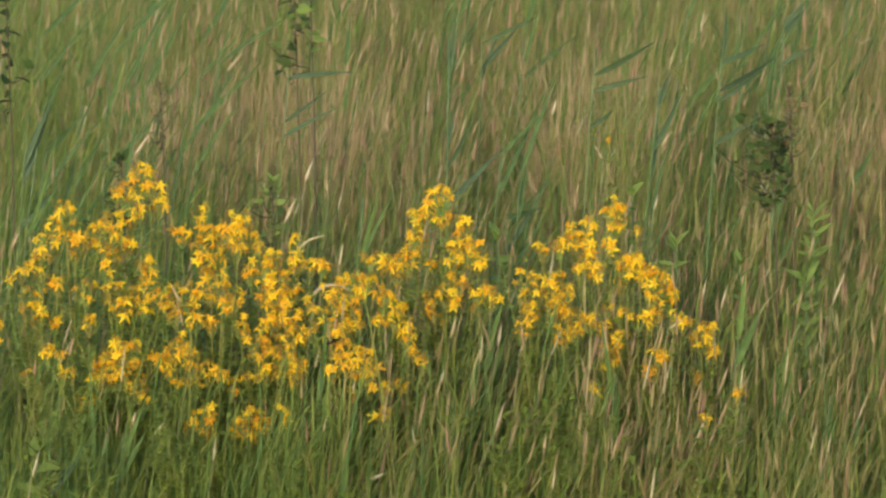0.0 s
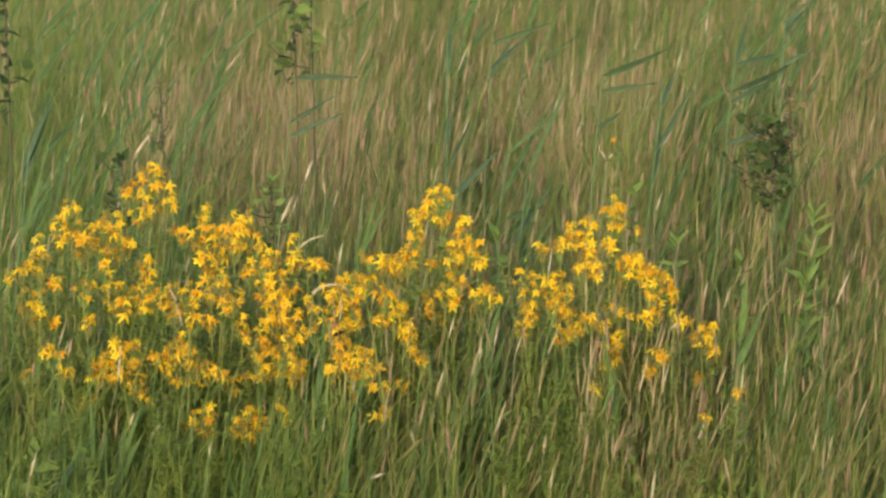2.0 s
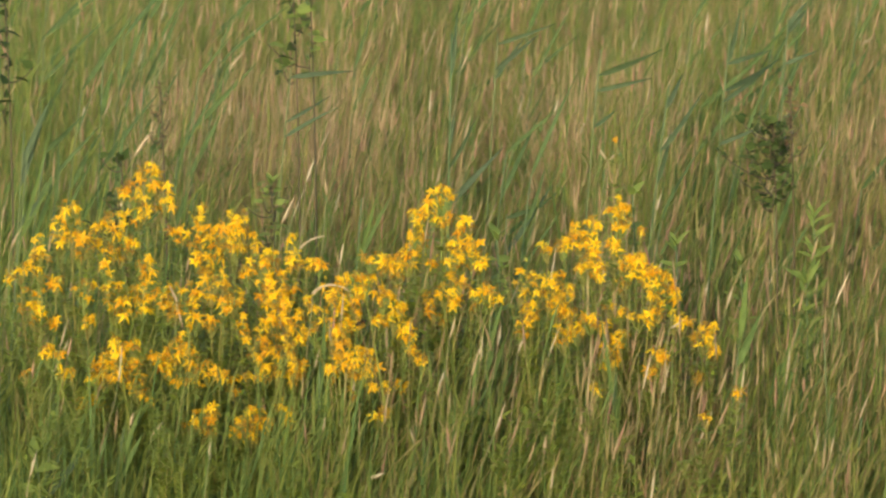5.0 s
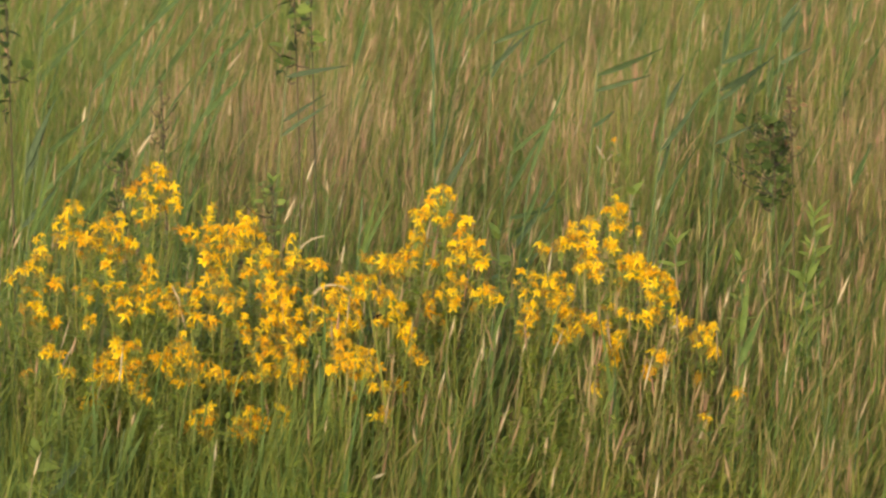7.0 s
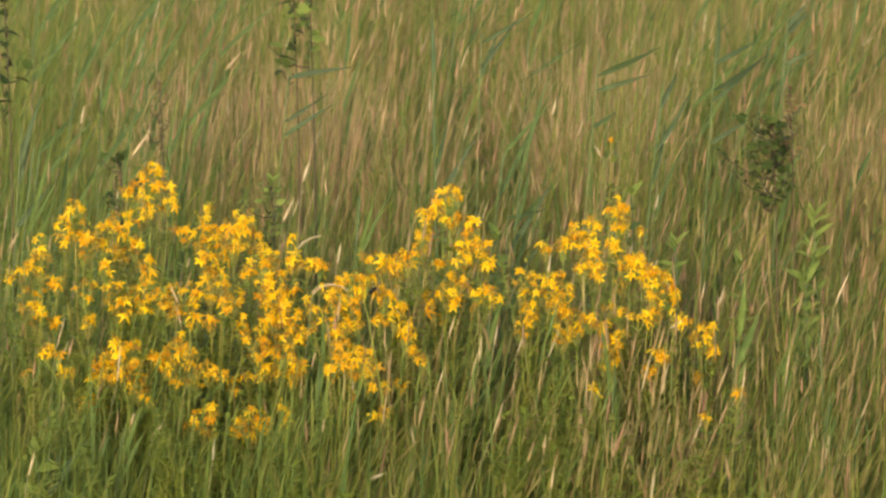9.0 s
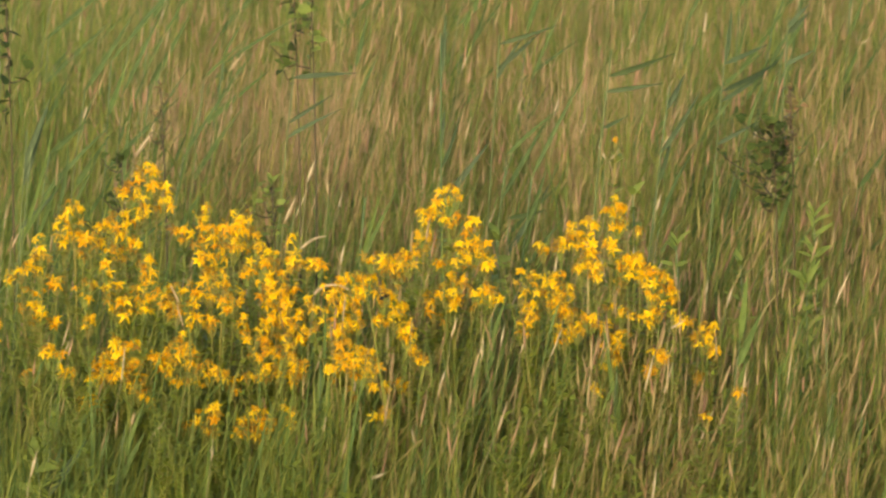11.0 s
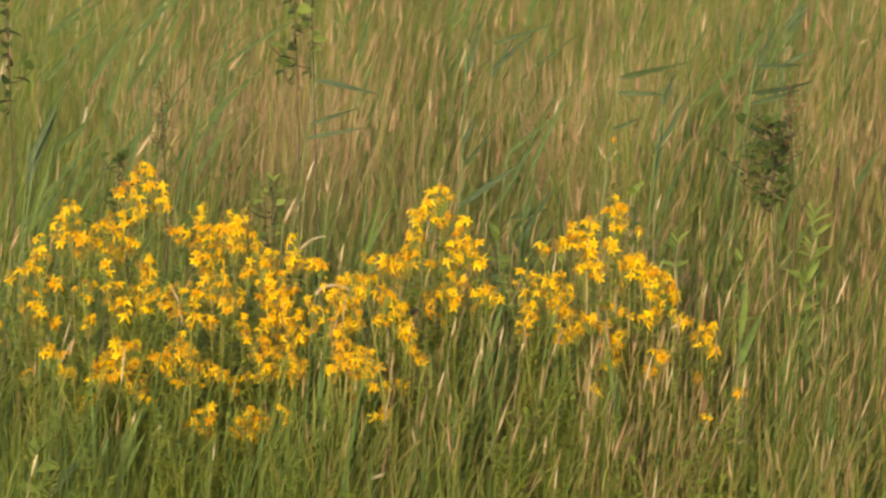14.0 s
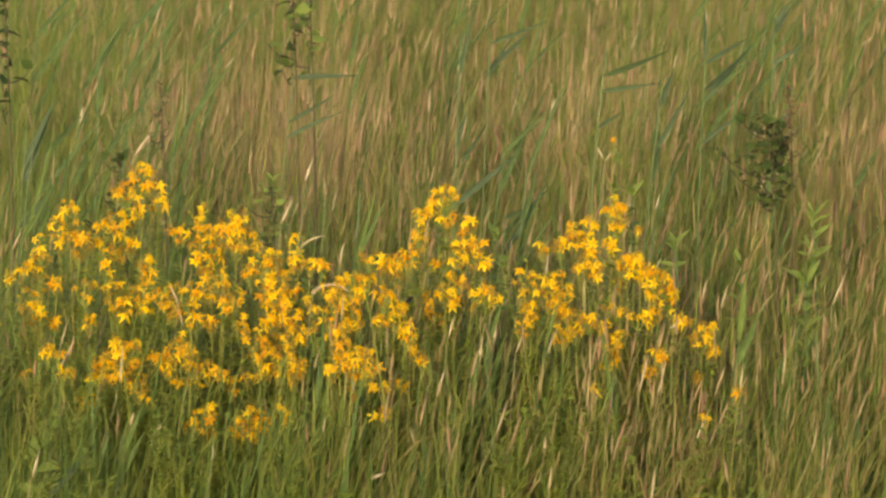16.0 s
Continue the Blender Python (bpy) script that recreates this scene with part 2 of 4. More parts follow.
def grass_clump(cx, cy, sx, sy, per_m2, amp, leafy=1.0):
    """One swaying clump of meadow grass over sx by sy metres: blades, dry culms and their seed heads."""
    n = max(6, int(per_m2 * sx * sy))
    x = (rs.rand(n) - 0.5) * sx * 1.25
    y = (rs.rand(n) - 0.5) * sy * 1.25
    dry = np.array([rs.rand() < dryness(cx + a, cy + b) for a, b in zip(x, y)])
    tall = np.array([tallness(cy + b, cx + a) for a, b in zip(x, y)])
    tufts = np.array([noise.noise(Vector(((cx + a) * 9, (cy + b) * 4, 5.5))) for a, b in zip(x, y)])
    tall *= 1 + (0.26 if cy > 0.3 else 0.14) * tufts
    h = tall * (0.58 + 0.55 * rs.rand(n)) * (1 + 0.12 * rs.randn(n)).clip(0.7, 1.3)
    lean = np.stack([0.015 + 0.075 * rs.randn(n), 0.07 * rs.randn(n)], 1)
    bend = np.stack([0.04 + 0.10 * rs.randn(n), 0.09 * rs.randn(n)], 1)
    face = rs.randn(n) * 0.7
    blue = (~dry) & (rs.rand(n) < 0.30)
    grn = (~dry) & (~blue)
    pieces, slot = [], []

    def add(vf, mat):
        pieces.append(vf)
        slot.append(np.full(len(vf[1]), mat))

    for sel, mat in ((grn, 0), (blue, 1)):
        m = int(sel.sum())
        if m:
            v, f, _ = ribbons(x[sel], y[sel], h[sel], 0.0022 + 0.0032 * rs.rand(m) ** 1.5 + 0.004 * (rs.rand(m) < 0.07), lean[sel], bend[sel], face[sel], levels=5)
            add((v, f), mat)
    m = int(dry.sum())
    if m:
        thin = rs.rand(m) < 0.48
        xd, yd, hd, ld, bd, fd = x[dry], y[dry], h[dry] * 1.02, lean[dry], bend[dry] * 0.6, face[dry]
        if thin.any():
            q = int(thin.sum())
            v, f, tip = ribbons(xd[thin], yd[thin], hd[thin], np.full(q, 0.0015), ld[thin], bd[thin], fd[thin], levels=4, flat=False)
            add((v, f), 2)
            tl = np.stack([ld[thin][:, 0] + 2 * bd[thin][:, 0] + 0.05, ld[thin][:, 1]], 1)
            add(heads_at(*tip, 0.028 + 0.04 * rs.rand(q), 0.0012 + 0.0020 * rs.rand(q), tl), 3)
        if (~thin).any():
            q = int((~thin).sum())
            v, f, _ = ribbons(xd[~thin], yd[~thin], hd[~thin] * 0.9, 0.0018 + 0.0026 * rs.rand(q), ld[~thin], bd[~thin] * 2, fd[~thin], levels=5)
            add((v, f), 2)
    # short leaves that stand off the stalks
    m = int(n * leafy)
    who = rs.randint(0, n, m)
    up = 0.35 + 0.55 * rs.rand(m)
    lx = x[who] + h[who] * (lean[who, 0] * up + bend[who, 0] * up ** 2.4)
    ly = y[who] + h[who] * (lean[who, 1] * up + bend[who, 1] * up ** 2.4)
    lh = 0.03 + 0.07 * rs.rand(m)
    turn = rs.randn(m) * 1.2
    reach = 0.15 + 0.65 * rs.rand(m)
    ll = np.stack([np.cos(turn) * reach, np.sin(turn) * reach], 1)
    lb = ll * (0.2 + 0.5 * rs.rand(m))[:, None]
    lw = 0.0018 + 0.0028 * rs.rand(m)
    lf = turn + 1.57 + 0.6 * rs.randn(m)
    pick = np.where(dry[who], np.where(rs.rand(m) < 0.7, 2, 0), np.where(rs.rand(m) < 0.25, 1, 0))
    for mat in (0, 1, 2):
        q = pick == mat
        if q.any():
            v, f, _ = ribbons(lx[q], ly[q], lh[q], lw[q], ll[q], lb[q], lf[q], levels=3, droop=0.5, z0=(h[who] * up)[q])
            add((v, f), mat)
    k, vs, fs = 0, [], []
    for v, f in pieces:
        vs.append(v)
        fs.append(f + k)
        k += len(v)
    ob = new("meadow_grass", mesh_of("meadow_grass", np.concatenate(vs), np.concatenate(fs), GREEN, BLUEGREEN, STRAW, PANICLE, slots=np.concatenate(slot)))
    ob.matrix_basis = pose(cx, cy, 0)
    tagged(ob, "green meadow grass mixed with dry straw-coloured stalks", "grass", "meadow grass", "stuff")
    SWAYING.append((ob, (cx, cy, 0), amp, rs.rand() * 6))


def build_meadow():
    # the fringe before the flowers, and the ground among them
    y = -4.4
    while y < 0.2:
        half = 1.0 + 0.05 * (y + 10)
        near = y > -1.2
        step = 0.42 if near else 0.8
        x = -half
        while x < half:
            full = near and abs(x + step / 2) < 1.1
            grass_clump(x + step / 2, y + step / 2, step, step, 4200 if full else 420, 0.5 if near else 0.8, 2.6 if full else 1.0)
            x += step
        y += step
    # the tall meadow behind, closest grown where it borders the flowers
    y = 0.38
    while y < 10:
        step = 0.42 if y < 3.4 else 0.75
        half = 0.95 + 0.075 * (y + 10) + (0.8 if y > 3 else 0)
        x = -half
        while x < half:
            full = y < 3.4 and abs(x + step / 2) < 0.35 + 0.0708 * (y + 10)
            grass_clump(x + step / 2, y + step / 2, step, step, 2900 if full else 420, 1.1, 2.0 if full else 1.0)
            x += step
        y += step
    # the meadow on either side and further back
    for j in range(12):
        for i in range(8):
            y, x = -4.0 + 1.6 * j, -5.6 + 1.6 * i
            if abs(x) > 1.4 + 0.09 * (y + 10) or y > 10:
                grass_clump(x, y, 1.6, 1.6, 110, 1.0, 0.4)


build_meadow()


# ---------------- yellow-flowered wort ----------------
def flower_mesh(seed, mat, spread, wide=1.0):
    """Five narrow, slightly askew petals round +z."""
    r = random.Random(seed)
    pieces = []
    for i in range(5):
        ln, wd = 0.0095 + 0.0035 * r.random(), wide * (0.0038 + 0.0014 * r.random())
        p = leaf(ln, wd, fold=0.35, droop=spread + 0.35 * r.random(), n=4, point=1.25)
        m = pose(0, 0, 0.001, 0, -18 + 10 * r.random(), 72 * i + 16 * r.random()) @ pose(0.0012, 0, 0, 14 * (r.random() - 0.5))
        pieces.append(placed(p, m))
    pieces.append(placed(spindle(0.007, 0.002, 4, 5, 0.1, r), pose(0, 0, -0.006)))
    return mesh_of("flower", *merge(*pieces), mat)


def stamen_mesh(seed):
    r, pieces = random.Random(seed), []
    for i in range(12):
        a, b = r.random() * 6.28, 0.15 + 0.75 * r.random()
        tip = Vector((math.cos(a) * b, math.sin(a) * b, 1)).normalized() * (0.006 + 0.003 * r.random())
        pieces.append(tube([(0, 0, 0), tip * 0.6, tip], 0.00025, 0.0006, 3))
    return mesh_of("stamens", *merge(*pieces), STAMEN)


def bud_mesh(seed):
    r = random.Random(seed)
    return mesh_of("bud", *spindle(0.010, 0.0026, 5, 5, 0.1, r), BUD)


FLOWERS = [flower_mesh(i, PETAL, (0.0, 0.15, 0.3, 0.6, 0.9, 1.2, 0.2, 0.7)[i], (1.0, 1.1, 1.25, 1.35, 1.3, 1.2, 1.5, 1.05)[i]) for i in range(8)]
OLD = [flower_mesh(20 + i, WITHER, 0.9) for i in range(3)]
STAMENS = [stamen_mesh(i) for i in range(3)]
BUDS = [bud_mesh(i) for i in range(3)]
FLOWERS_GROUP = "yellow wort plants"
WORT_LABEL = "wild wort with clustered yellow star-shaped flowers among grass"


def aim(direction, spin):
    return Vector(direction).to_track_quat("Z", "X").to_matrix().to_4x4() @ pose(0, 0, 0, 0, 0, spin)


def leaf_pairs(points, r, size, gap):
    """Opposite pairs of small oval leaves along a stalk."""
    pieces, run, turn = [], 0.0, r.random() * 90
    for a, b in zip(points, points[1:]):
        run += (b - a).length
        while run > gap:
            run -= gap
            turn += 90
            at = a.lerp(b, r.random())
            for s in (0, 180):
                s1 = size * (0.7 + 0.6 * r.random())
                pieces.append(placed(leaf(s1, s1 * 0.36, 0.2, 0.2, 3), Matrix.Translation(at) @ pose(0, 0, 0, 0, -35 + 20 * r.random(), turn + s + 30 * r.random())))
    return merge(*pieces) if pieces else None


def wort(seed, x, y, heads, sway=None, amp=0.15, label=WORT_LABEL):
    """A wort plant rooted at x, y. heads: sideways offset, height, radius of the cluster, open flowers in it."""
    r = random.Random(seed)
    root = thing("wort_plant", x, y, 0, label, "wildflower", FLOWERS_GROUP)
    top = max(heads, key=lambda q: q[1])
    spine = arc((0, 0, -0.01), (top[0], 0, top[1] - 0.02), (0.012 * (r.random() - 0.5), 0.01, 0), 9)
    part("stem", mesh_of("stem", *tube(spine, 0.0022, 0.0012), WORT_STEM), root)
    lv = leaf_pairs(spine, r, 0.024, 0.018)
    part("leaves", mesh_of("leaves", *lv, WORT_LEAF), root, kind="stuff")
    for i in range(13):
        k = r.randrange(1, 7)
        s = spine[k]
        end = s + Vector((0.13 * (r.random() - 0.5), 0.09 * (r.random() - 0.6), 0.07 + 0.10 * r.random()))
        run = arc(s, end, (0, 0, -0.01), 5)
        part("side_shoot", mesh_of("side_shoot", *tube(run, 0.0011, 0.0006, 3), WORT_STEM), root)
        part("leaves", mesh_of("leaves", *leaf_pairs(run, r, 0.018, 0.010), WORT_LEAF), root, kind="stuff")
    for hx, hz, rad, count in heads:
        # a side branch from the spine to the cluster
        if (hx, hz) != top[:2]:
            low = min(hz - 0.06, max(0.05, hz - 0.13 - 0.9 * abs(hx - top[0])))
            k = min(7, max(0, int(8 * low / max(0.1, top[1]))))
            start = spine[k]
            line = arc(start, (hx, 0.0, hz - 0.012), (0.25 * (hx - start.x), 0.004, -0.01), 6)
        else:
            line = spine[-3:]
        # short stalks that fan out to each flower
        stalks = [tube(line, 0.0014, 0.0009, 4)] if line is not spine[-3:] else []
        spots = []
        spent = 2 if rad < 0.005 else max(4, int(1.75 * count * 1.25))
        count, rad = (count, rad) if rad < 0.005 else (round(count * 1.9), rad * 1.25)
        for i in range(count + spent + 1):
            a, q = r.random() * 6.28, rad * math.sqrt(r.random())
            spots.append(Vector((hx + q * math.cos(a), (r.random() - 0.6) * 1.4 * rad, hz + q * math.sin(a) * 0.92)))
        fork = Vector(line[-1]) - Vector((0, 0, 0.6 * rad + 0.006))
        for s in spots:
            stalks.append(tube(arc(fork, s - Vector((0, 0, 0.004)), (0, 0, -0.004), 4), 0.0009, 0.0006, 3))
        part("branch", mesh_of("branch", *merge(*stalks), WORT_STEM), root)
        if len(line) > 3:
            lv = leaf_pairs(line, r, 0.018, 0.013)
            if lv:
                part("leaves", mesh_of("leaves", *lv, WORT_LEAF), root, kind="stuff")
        for i, s in enumerate(spots):
            out = Vector((1.7 * (r.random() - 0.5) + 8 * (s.x - hx), -0.55 + 1.1 * (r.random() - 0.5), 0.55 + 1.3 * (r.random() - 0.35)))
            m = Matrix.Translation(s) @ aim(out, 360 * r.random())
            big = (0.52 + 0.38 * r.random()) * (0.65 if rad < 0.005 else 1)
            if i < count:
                f = part("flower", r.choice(FLOWERS), root, m @ Matrix.Scale(big, 4))
                part("stamen_tuft", r.choice(STAMENS), f)
            elif r.random() < 0.55:
                part("withered_flower", r.choice(OLD), root, m @ Matrix.Scale(big * 0.8, 4), "withered orange-brown flower")
            else:
                part("bud", r.choice(BUDS), root, m @ Matrix.Scale(big, 4))
    SWAYING.append((root, (x, y, 0), amp if sway is None else sway, r.random() * 6))
    return root


wort(1, -0.493, 0.1, [(0.008, 0.706, 0.016, 4), (0.024, 0.69, 0.013, 2), (-0.016, 0.678, 0.018, 3), (0.033, 0.667, 0.015, 3), (-0.009, 0.646, 0.018, 4), (-0.035, 0.683, 0.009, 1)],
     sway=[-0.44, -0.66, -0.55, -1.22, 0.78, 0.22, 1.67, -0.55, 0.0, -0.13, 0.46, -0.25, -0.2, 0.12, 1.33, 0.89, 0.12, 0.0, 0.89, 0.29, 0.12, 0.03, 0.28, -0.22, -0.78, 0.0, -0.66, -0.66, -0.22, -0.78, -0.33, -0.22, -0.44], label='tall wort crowned with a dense cluster of yellow star-shaped flowers')
wort(2, -0.602, 0.06, [(-0.004, 0.658, 0.013, 3), (-0.022, 0.633, 0.011, 2), (-0.018, 0.606, 0.013, 2), (0.012, 0.621, 0.015, 3), (0.024, 0.603, 0.013, 2), (0.01, 0.584, 0.009, 1)],
     sway=[-0.76, 0.01, 0.06, -0.51, 0.03, -0.18, 0.03, -0.69, -0.33, -0.07, -0.01, -0.25, -0.21, 0.23, 0.36, 1.91, 0.72, 0.0, 0.59, 0.63, 0.51, 0.6, 0.44, 0.23, -0.36, 0.0, -0.36, -0.36, 0.0, -0.13, 0.59, 0.23, -0.24], label='sparse wort with a few scattered yellow flowers in the grass')
wort(3, -0.535, 0.08, [(-0.003, 0.632, 0.018, 4), (-0.02, 0.621, 0.013, 2), (0.011, 0.614, 0.013, 2), (-0.013, 0.59, 0.017, 3), (0.022, 0.592, 0.009, 2), (0.004, 0.579, 0.011, 2)],
     sway=[-0.13, -0.62, -0.5, -0.87, -0.25, 0.13, 0.74, 0.37, -0.13, 0.04, 0.22, -0.13, 0.23, -0.25, 0.13, 1.49, 0.37, -0.25, 0.99, -0.16, -0.02, 0.52, 0.66, 0.18, 0.44, -0.1, -0.18, 0.64, 0.32, 0.26, 0.6, 0.52, 0.38], label='tall wort crowned with a dense cluster of yellow star-shaped flowers')
wort(4, -0.658, 0.02, [(0.004, 0.601, 0.016, 3), (0.008, 0.57, 0.016, 3), (-0.026, 0.565, 0.011, 2), (0.031, 0.547, 0.011, 2), (-0.047, 0.553, 0.008, 1), (-0.005, 0.51, 0.02, 4), (0.003, 0.486, 0.013, 3), (0.028, 0.48, 0.011, 2)], label='bushy wort with many yellow and some withered orange flowers')
wort(5, -0.365, 0.08, [(-0.025, 0.642, 0.017, 3), (-0.06, 0.614, 0.013, 3), (-0.011, 0.621, 0.02, 4), (0.035, 0.633, 0.02, 5), (0.012, 0.612, 0.018, 4), (0.044, 0.614, 0.017, 4), (0.056, 0.598, 0.013, 3), (-0.025, 0.588, 0.017, 3), (-0.002, 0.588, 0.018, 3), (-0.021, 0.562, 0.015, 3)],
     sway=[-0.12, -0.37, -0.37, -0.73, 0.25, 0.61, 0.85, -0.49, -0.25, 0.31, -0.39, 0.03, 0.52, 0.25, 0.98, 1.1, -0.12, 0.12, 0.49, -0.11, 0.48, -0.44, 0.16, -0.37, -0.25, 0.0, -0.37, -0.25, -0.37, -0.37, -0.37, -0.12, -0.37], label='tall wort crowned with a dense cluster of yellow star-shaped flowers')
wort(6, -0.264, 0.03, [(-0.077, 0.596, 0.015, 2), (-0.033, 0.57, 0.018, 4), (-0.015, 0.582, 0.013, 2), (-0.004, 0.561, 0.015, 3), (0.026, 0.607, 0.013, 1), (0.023, 0.576, 0.013, 3), (0.044, 0.573, 0.01, 2), (0.064, 0.573, 0.009, 2), (-0.052, 0.559, 0.011, 2), (0.023, 0.524, 0.013, 2)],
     sway=[0.35, 0.34, 0.17, 0.09, 0.08, 0.08, -0.15, 0.0, 0.0, 0.0, -0.14, -0.52, -0.48, -0.39, -0.08, 0.36, 0.17, -0.15, -0.04, 0.32, 0.23, 0.44, -0.07, 0.36, 0.05, 0.08, 0.32, -0.03, -0.08, 0.45, 0.35, -0.02, 0.31], label='bushy wort with many yellow and some withered orange flowers')
wort(7, -0.508, -0.02, [(-0.035, 0.572, 0.013, 2), (0.027, 0.581, 0.011, 2), (0.031, 0.567, 0.011, 2), (-0.072, 0.538, 0.016, 2), (-0.021, 0.532, 0.018, 3), (-0.012, 0.507, 0.015, 3), (0.02, 0.535, 0.015, 3), (0.047, 0.539, 0.018, 4), (0.02, 0.507, 0.015, 3), (0.056, 0.507, 0.015, 2), (-0.067, 0.481, 0.011, 2)], label='bushy wort with many yellow and some withered orange flowers')
wort(8, -0.377, -0.04, [(-0.041, 0.533, 0.018, 3), (-0.055, 0.51, 0.016, 3), (-0.032, 0.51, 0.013, 2), (-0.023, 0.487, 0.011, 2), (0.004, 0.543, 0.018, 4), (0.023, 0.556, 0.013, 2), (0.038, 0.52, 0.016, 4), (0.023, 0.51, 0.011, 2), (0.054, 0.484, 0.013, 3), (0.004, 0.485, 0.009, 1)], label='bushy wort with many yellow and some withered orange flowers')
wort(9, -0.519, -0.12, [(-0.005, 0.464, 0.014, 3), (0.022, 0.453, 0.016, 4), (-0.023, 0.441, 0.014, 3), (-0.033, 0.418, 0.014, 4), (0.004, 0.432, 0.016, 4), (0.003, 0.404, 0.016, 4), (0.031, 0.395, 0.014, 4), (0.019, 0.418, 0.013, 2), (0.052, 0.436, 0.011, 2), (-0.051, 0.37, 0.014, 2), (-0.036, 0.37, 0.009, 2)], label='low wort with yellow flowers half hidden in green grass')
wort(10, -0.409, -0.1, [(-0.014, 0.465, 0.014, 3), (-0.021, 0.444, 0.016, 4), (-0.03, 0.428, 0.013, 3), (0.002, 0.45, 0.013, 2), (0.011, 0.424, 0.014, 3), (-0.012, 0.401, 0.013, 3), (0.012, 0.396, 0.009, 2), (0.033, 0.419, 0.013, 2), (0.051, 0.416, 0.011, 2), (-0.044, 0.44, 0.009, 2)], label='low wort with yellow flowers half hidden in green grass')
wort(11, -0.261, 0.0, [(-0.026, 0.55, 0.013, 3), (-0.008, 0.534, 0.015, 3), (-0.017, 0.518, 0.016, 4), (-0.001, 0.504, 0.015, 4), (0.015, 0.49, 0.015, 4), (0.006, 0.471, 0.016, 4), (-0.022, 0.476, 0.015, 3), (-0.013, 0.452, 0.018, 3), (0.024, 0.462, 0.013, 3), (0.038, 0.448, 0.009, 2)], label='bushy wort with many yellow and some withered orange flowers')
wort(12, -0.273, -0.06, [(-0.024, 0.444, 0.015, 3), (-0.014, 0.412, 0.013, 3), (0.012, 0.44, 0.013, 2), (0.032, 0.44, 0.013, 3), (0.037, 0.421, 0.013, 3), (0.03, 0.405, 0.013, 2), (0.005, 0.412, 0.009, 1), (-0.032, 0.467, 0.011, 1), (0.05, 0.412, 0.007, 1), (-0.064, 0.386, 0.011, 2), (-0.041, 0.405, 0.011, 1)], label='low wort with yellow flowers half hidden in green grass')
wort(13, -0.170, -0.03, [(-0.007, 0.541, 0.015, 3), (0.013, 0.546, 0.016, 4), (0.029, 0.532, 0.013, 3), (0.023, 0.509, 0.015, 4), (0.002, 0.518, 0.015, 3), (-0.015, 0.499, 0.015, 3), (-0.039, 0.518, 0.011, 2), (0.011, 0.485, 0.016, 4), (0.029, 0.484, 0.011, 3), (-0.008, 0.467, 0.013, 3), (-0.04, 0.476, 0.011, 1)], label='bushy wort with many yellow and some withered orange flowers')
wort(14, -0.140, -0.09, [(-0.027, 0.47, 0.013, 4), (-0.016, 0.454, 0.013, 3), (0.004, 0.439, 0.013, 4), (-0.009, 0.422, 0.013, 4), (-0.041, 0.413, 0.011, 3), (0.002, 0.413, 0.009, 2), (0.025, 0.422, 0.011, 2), (0.018, 0.44, 0.011, 1), (-0.027, 0.436, 0.011, 2), (0.045, 0.387, 0.009, 1), (0.022, 0.39, 0.007, 1)], label='low wort with yellow flowers half hidden in green grass')
wort(15, -0.068, -0.05, [(-0.027, 0.535, 0.013, 3), (-0.009, 0.535, 0.013, 2), (-0.001, 0.512, 0.011, 3), (-0.031, 0.489, 0.01, 2), (0.005, 0.484, 0.011, 4), (0.011, 0.469, 0.011, 3), (-0.009, 0.498, 0.009, 2), (0.023, 0.443, 0.009, 2), (0.037, 0.423, 0.008, 1), (-0.001, 0.384, 0.01, 2)],
     sway=[-0.3, 0.0, -0.45, -0.45, -0.15, 0.0, -0.15, -0.3, -0.6, -0.4, -0.31, -0.62, 0.09, -0.45, -0.3, -0.3, -0.15, -0.3, -0.3, 0.06, -0.55, -0.17, -0.21, -0.15, -0.15, 0.0, -0.15, 0.0, -0.15, -0.15, 0.45, 0.16, -0.15], label='bushy wort with many yellow and some withered orange flowers')
wort(16, 0.004, 0.06, [(-0.003, 0.68, 0.015, 5), (-0.015, 0.657, 0.015, 3), (0.002, 0.64, 0.013, 3), (-0.031, 0.649, 0.009, 2), (-0.046, 0.645, 0.011, 2), (-0.049, 0.619, 0.015, 2), (-0.046, 0.601, 0.013, 3), (0.038, 0.631, 0.01, 2), (0.025, 0.605, 0.015, 3), (0.015, 0.587, 0.015, 3), (0.046, 0.591, 0.015, 4), (0.057, 0.575, 0.013, 3), (0.025, 0.568, 0.013, 2), (-0.017, 0.577, 0.013, 1)],
     sway=[-0.35, 0.35, -0.24, 0.24, -0.35, -0.58, -0.11, 0.93, 0.0, 0.26, -0.27, 0.12, 0.03, -0.35, -0.11, 0.81, 2.2, 0.58, 0.93, 0.48, 0.94, 1.22, 0.87, 0.93, 0.7, 0.0, 0.35, 0.11, -0.46, -0.24, 0.0, 0.11, 0.35], label='tall wort crowned with a dense cluster of yellow star-shaped flowers')
wort(17, -0.098, 0.04, [(-0.002, 0.574, 0.016, 4), (-0.021, 0.581, 0.011, 1), (0.041, 0.576, 0.015, 4), (0.03, 0.587, 0.009, 1), (-0.025, 0.543, 0.01, 3), (0.021, 0.557, 0.013, 1), (-0.044, 0.548, 0.007, 1)], label='bushy wort with many yellow and some withered orange flowers')
wort(18, 0.027, 0.03, [(-0.008, 0.542, 0.013, 2), (-0.022, 0.526, 0.015, 2), (-0.007, 0.513, 0.011, 3), (-0.045, 0.517, 0.013, 1), (-0.04, 0.499, 0.011, 1), (0.031, 0.526, 0.013, 2), (0.05, 0.517, 0.013, 2), (0.044, 0.531, 0.011, 1), (0.019, 0.503, 0.011, 0), (-0.022, 0.485, 0.013, 0)], label='bushy wort with many yellow and some withered orange flowers')
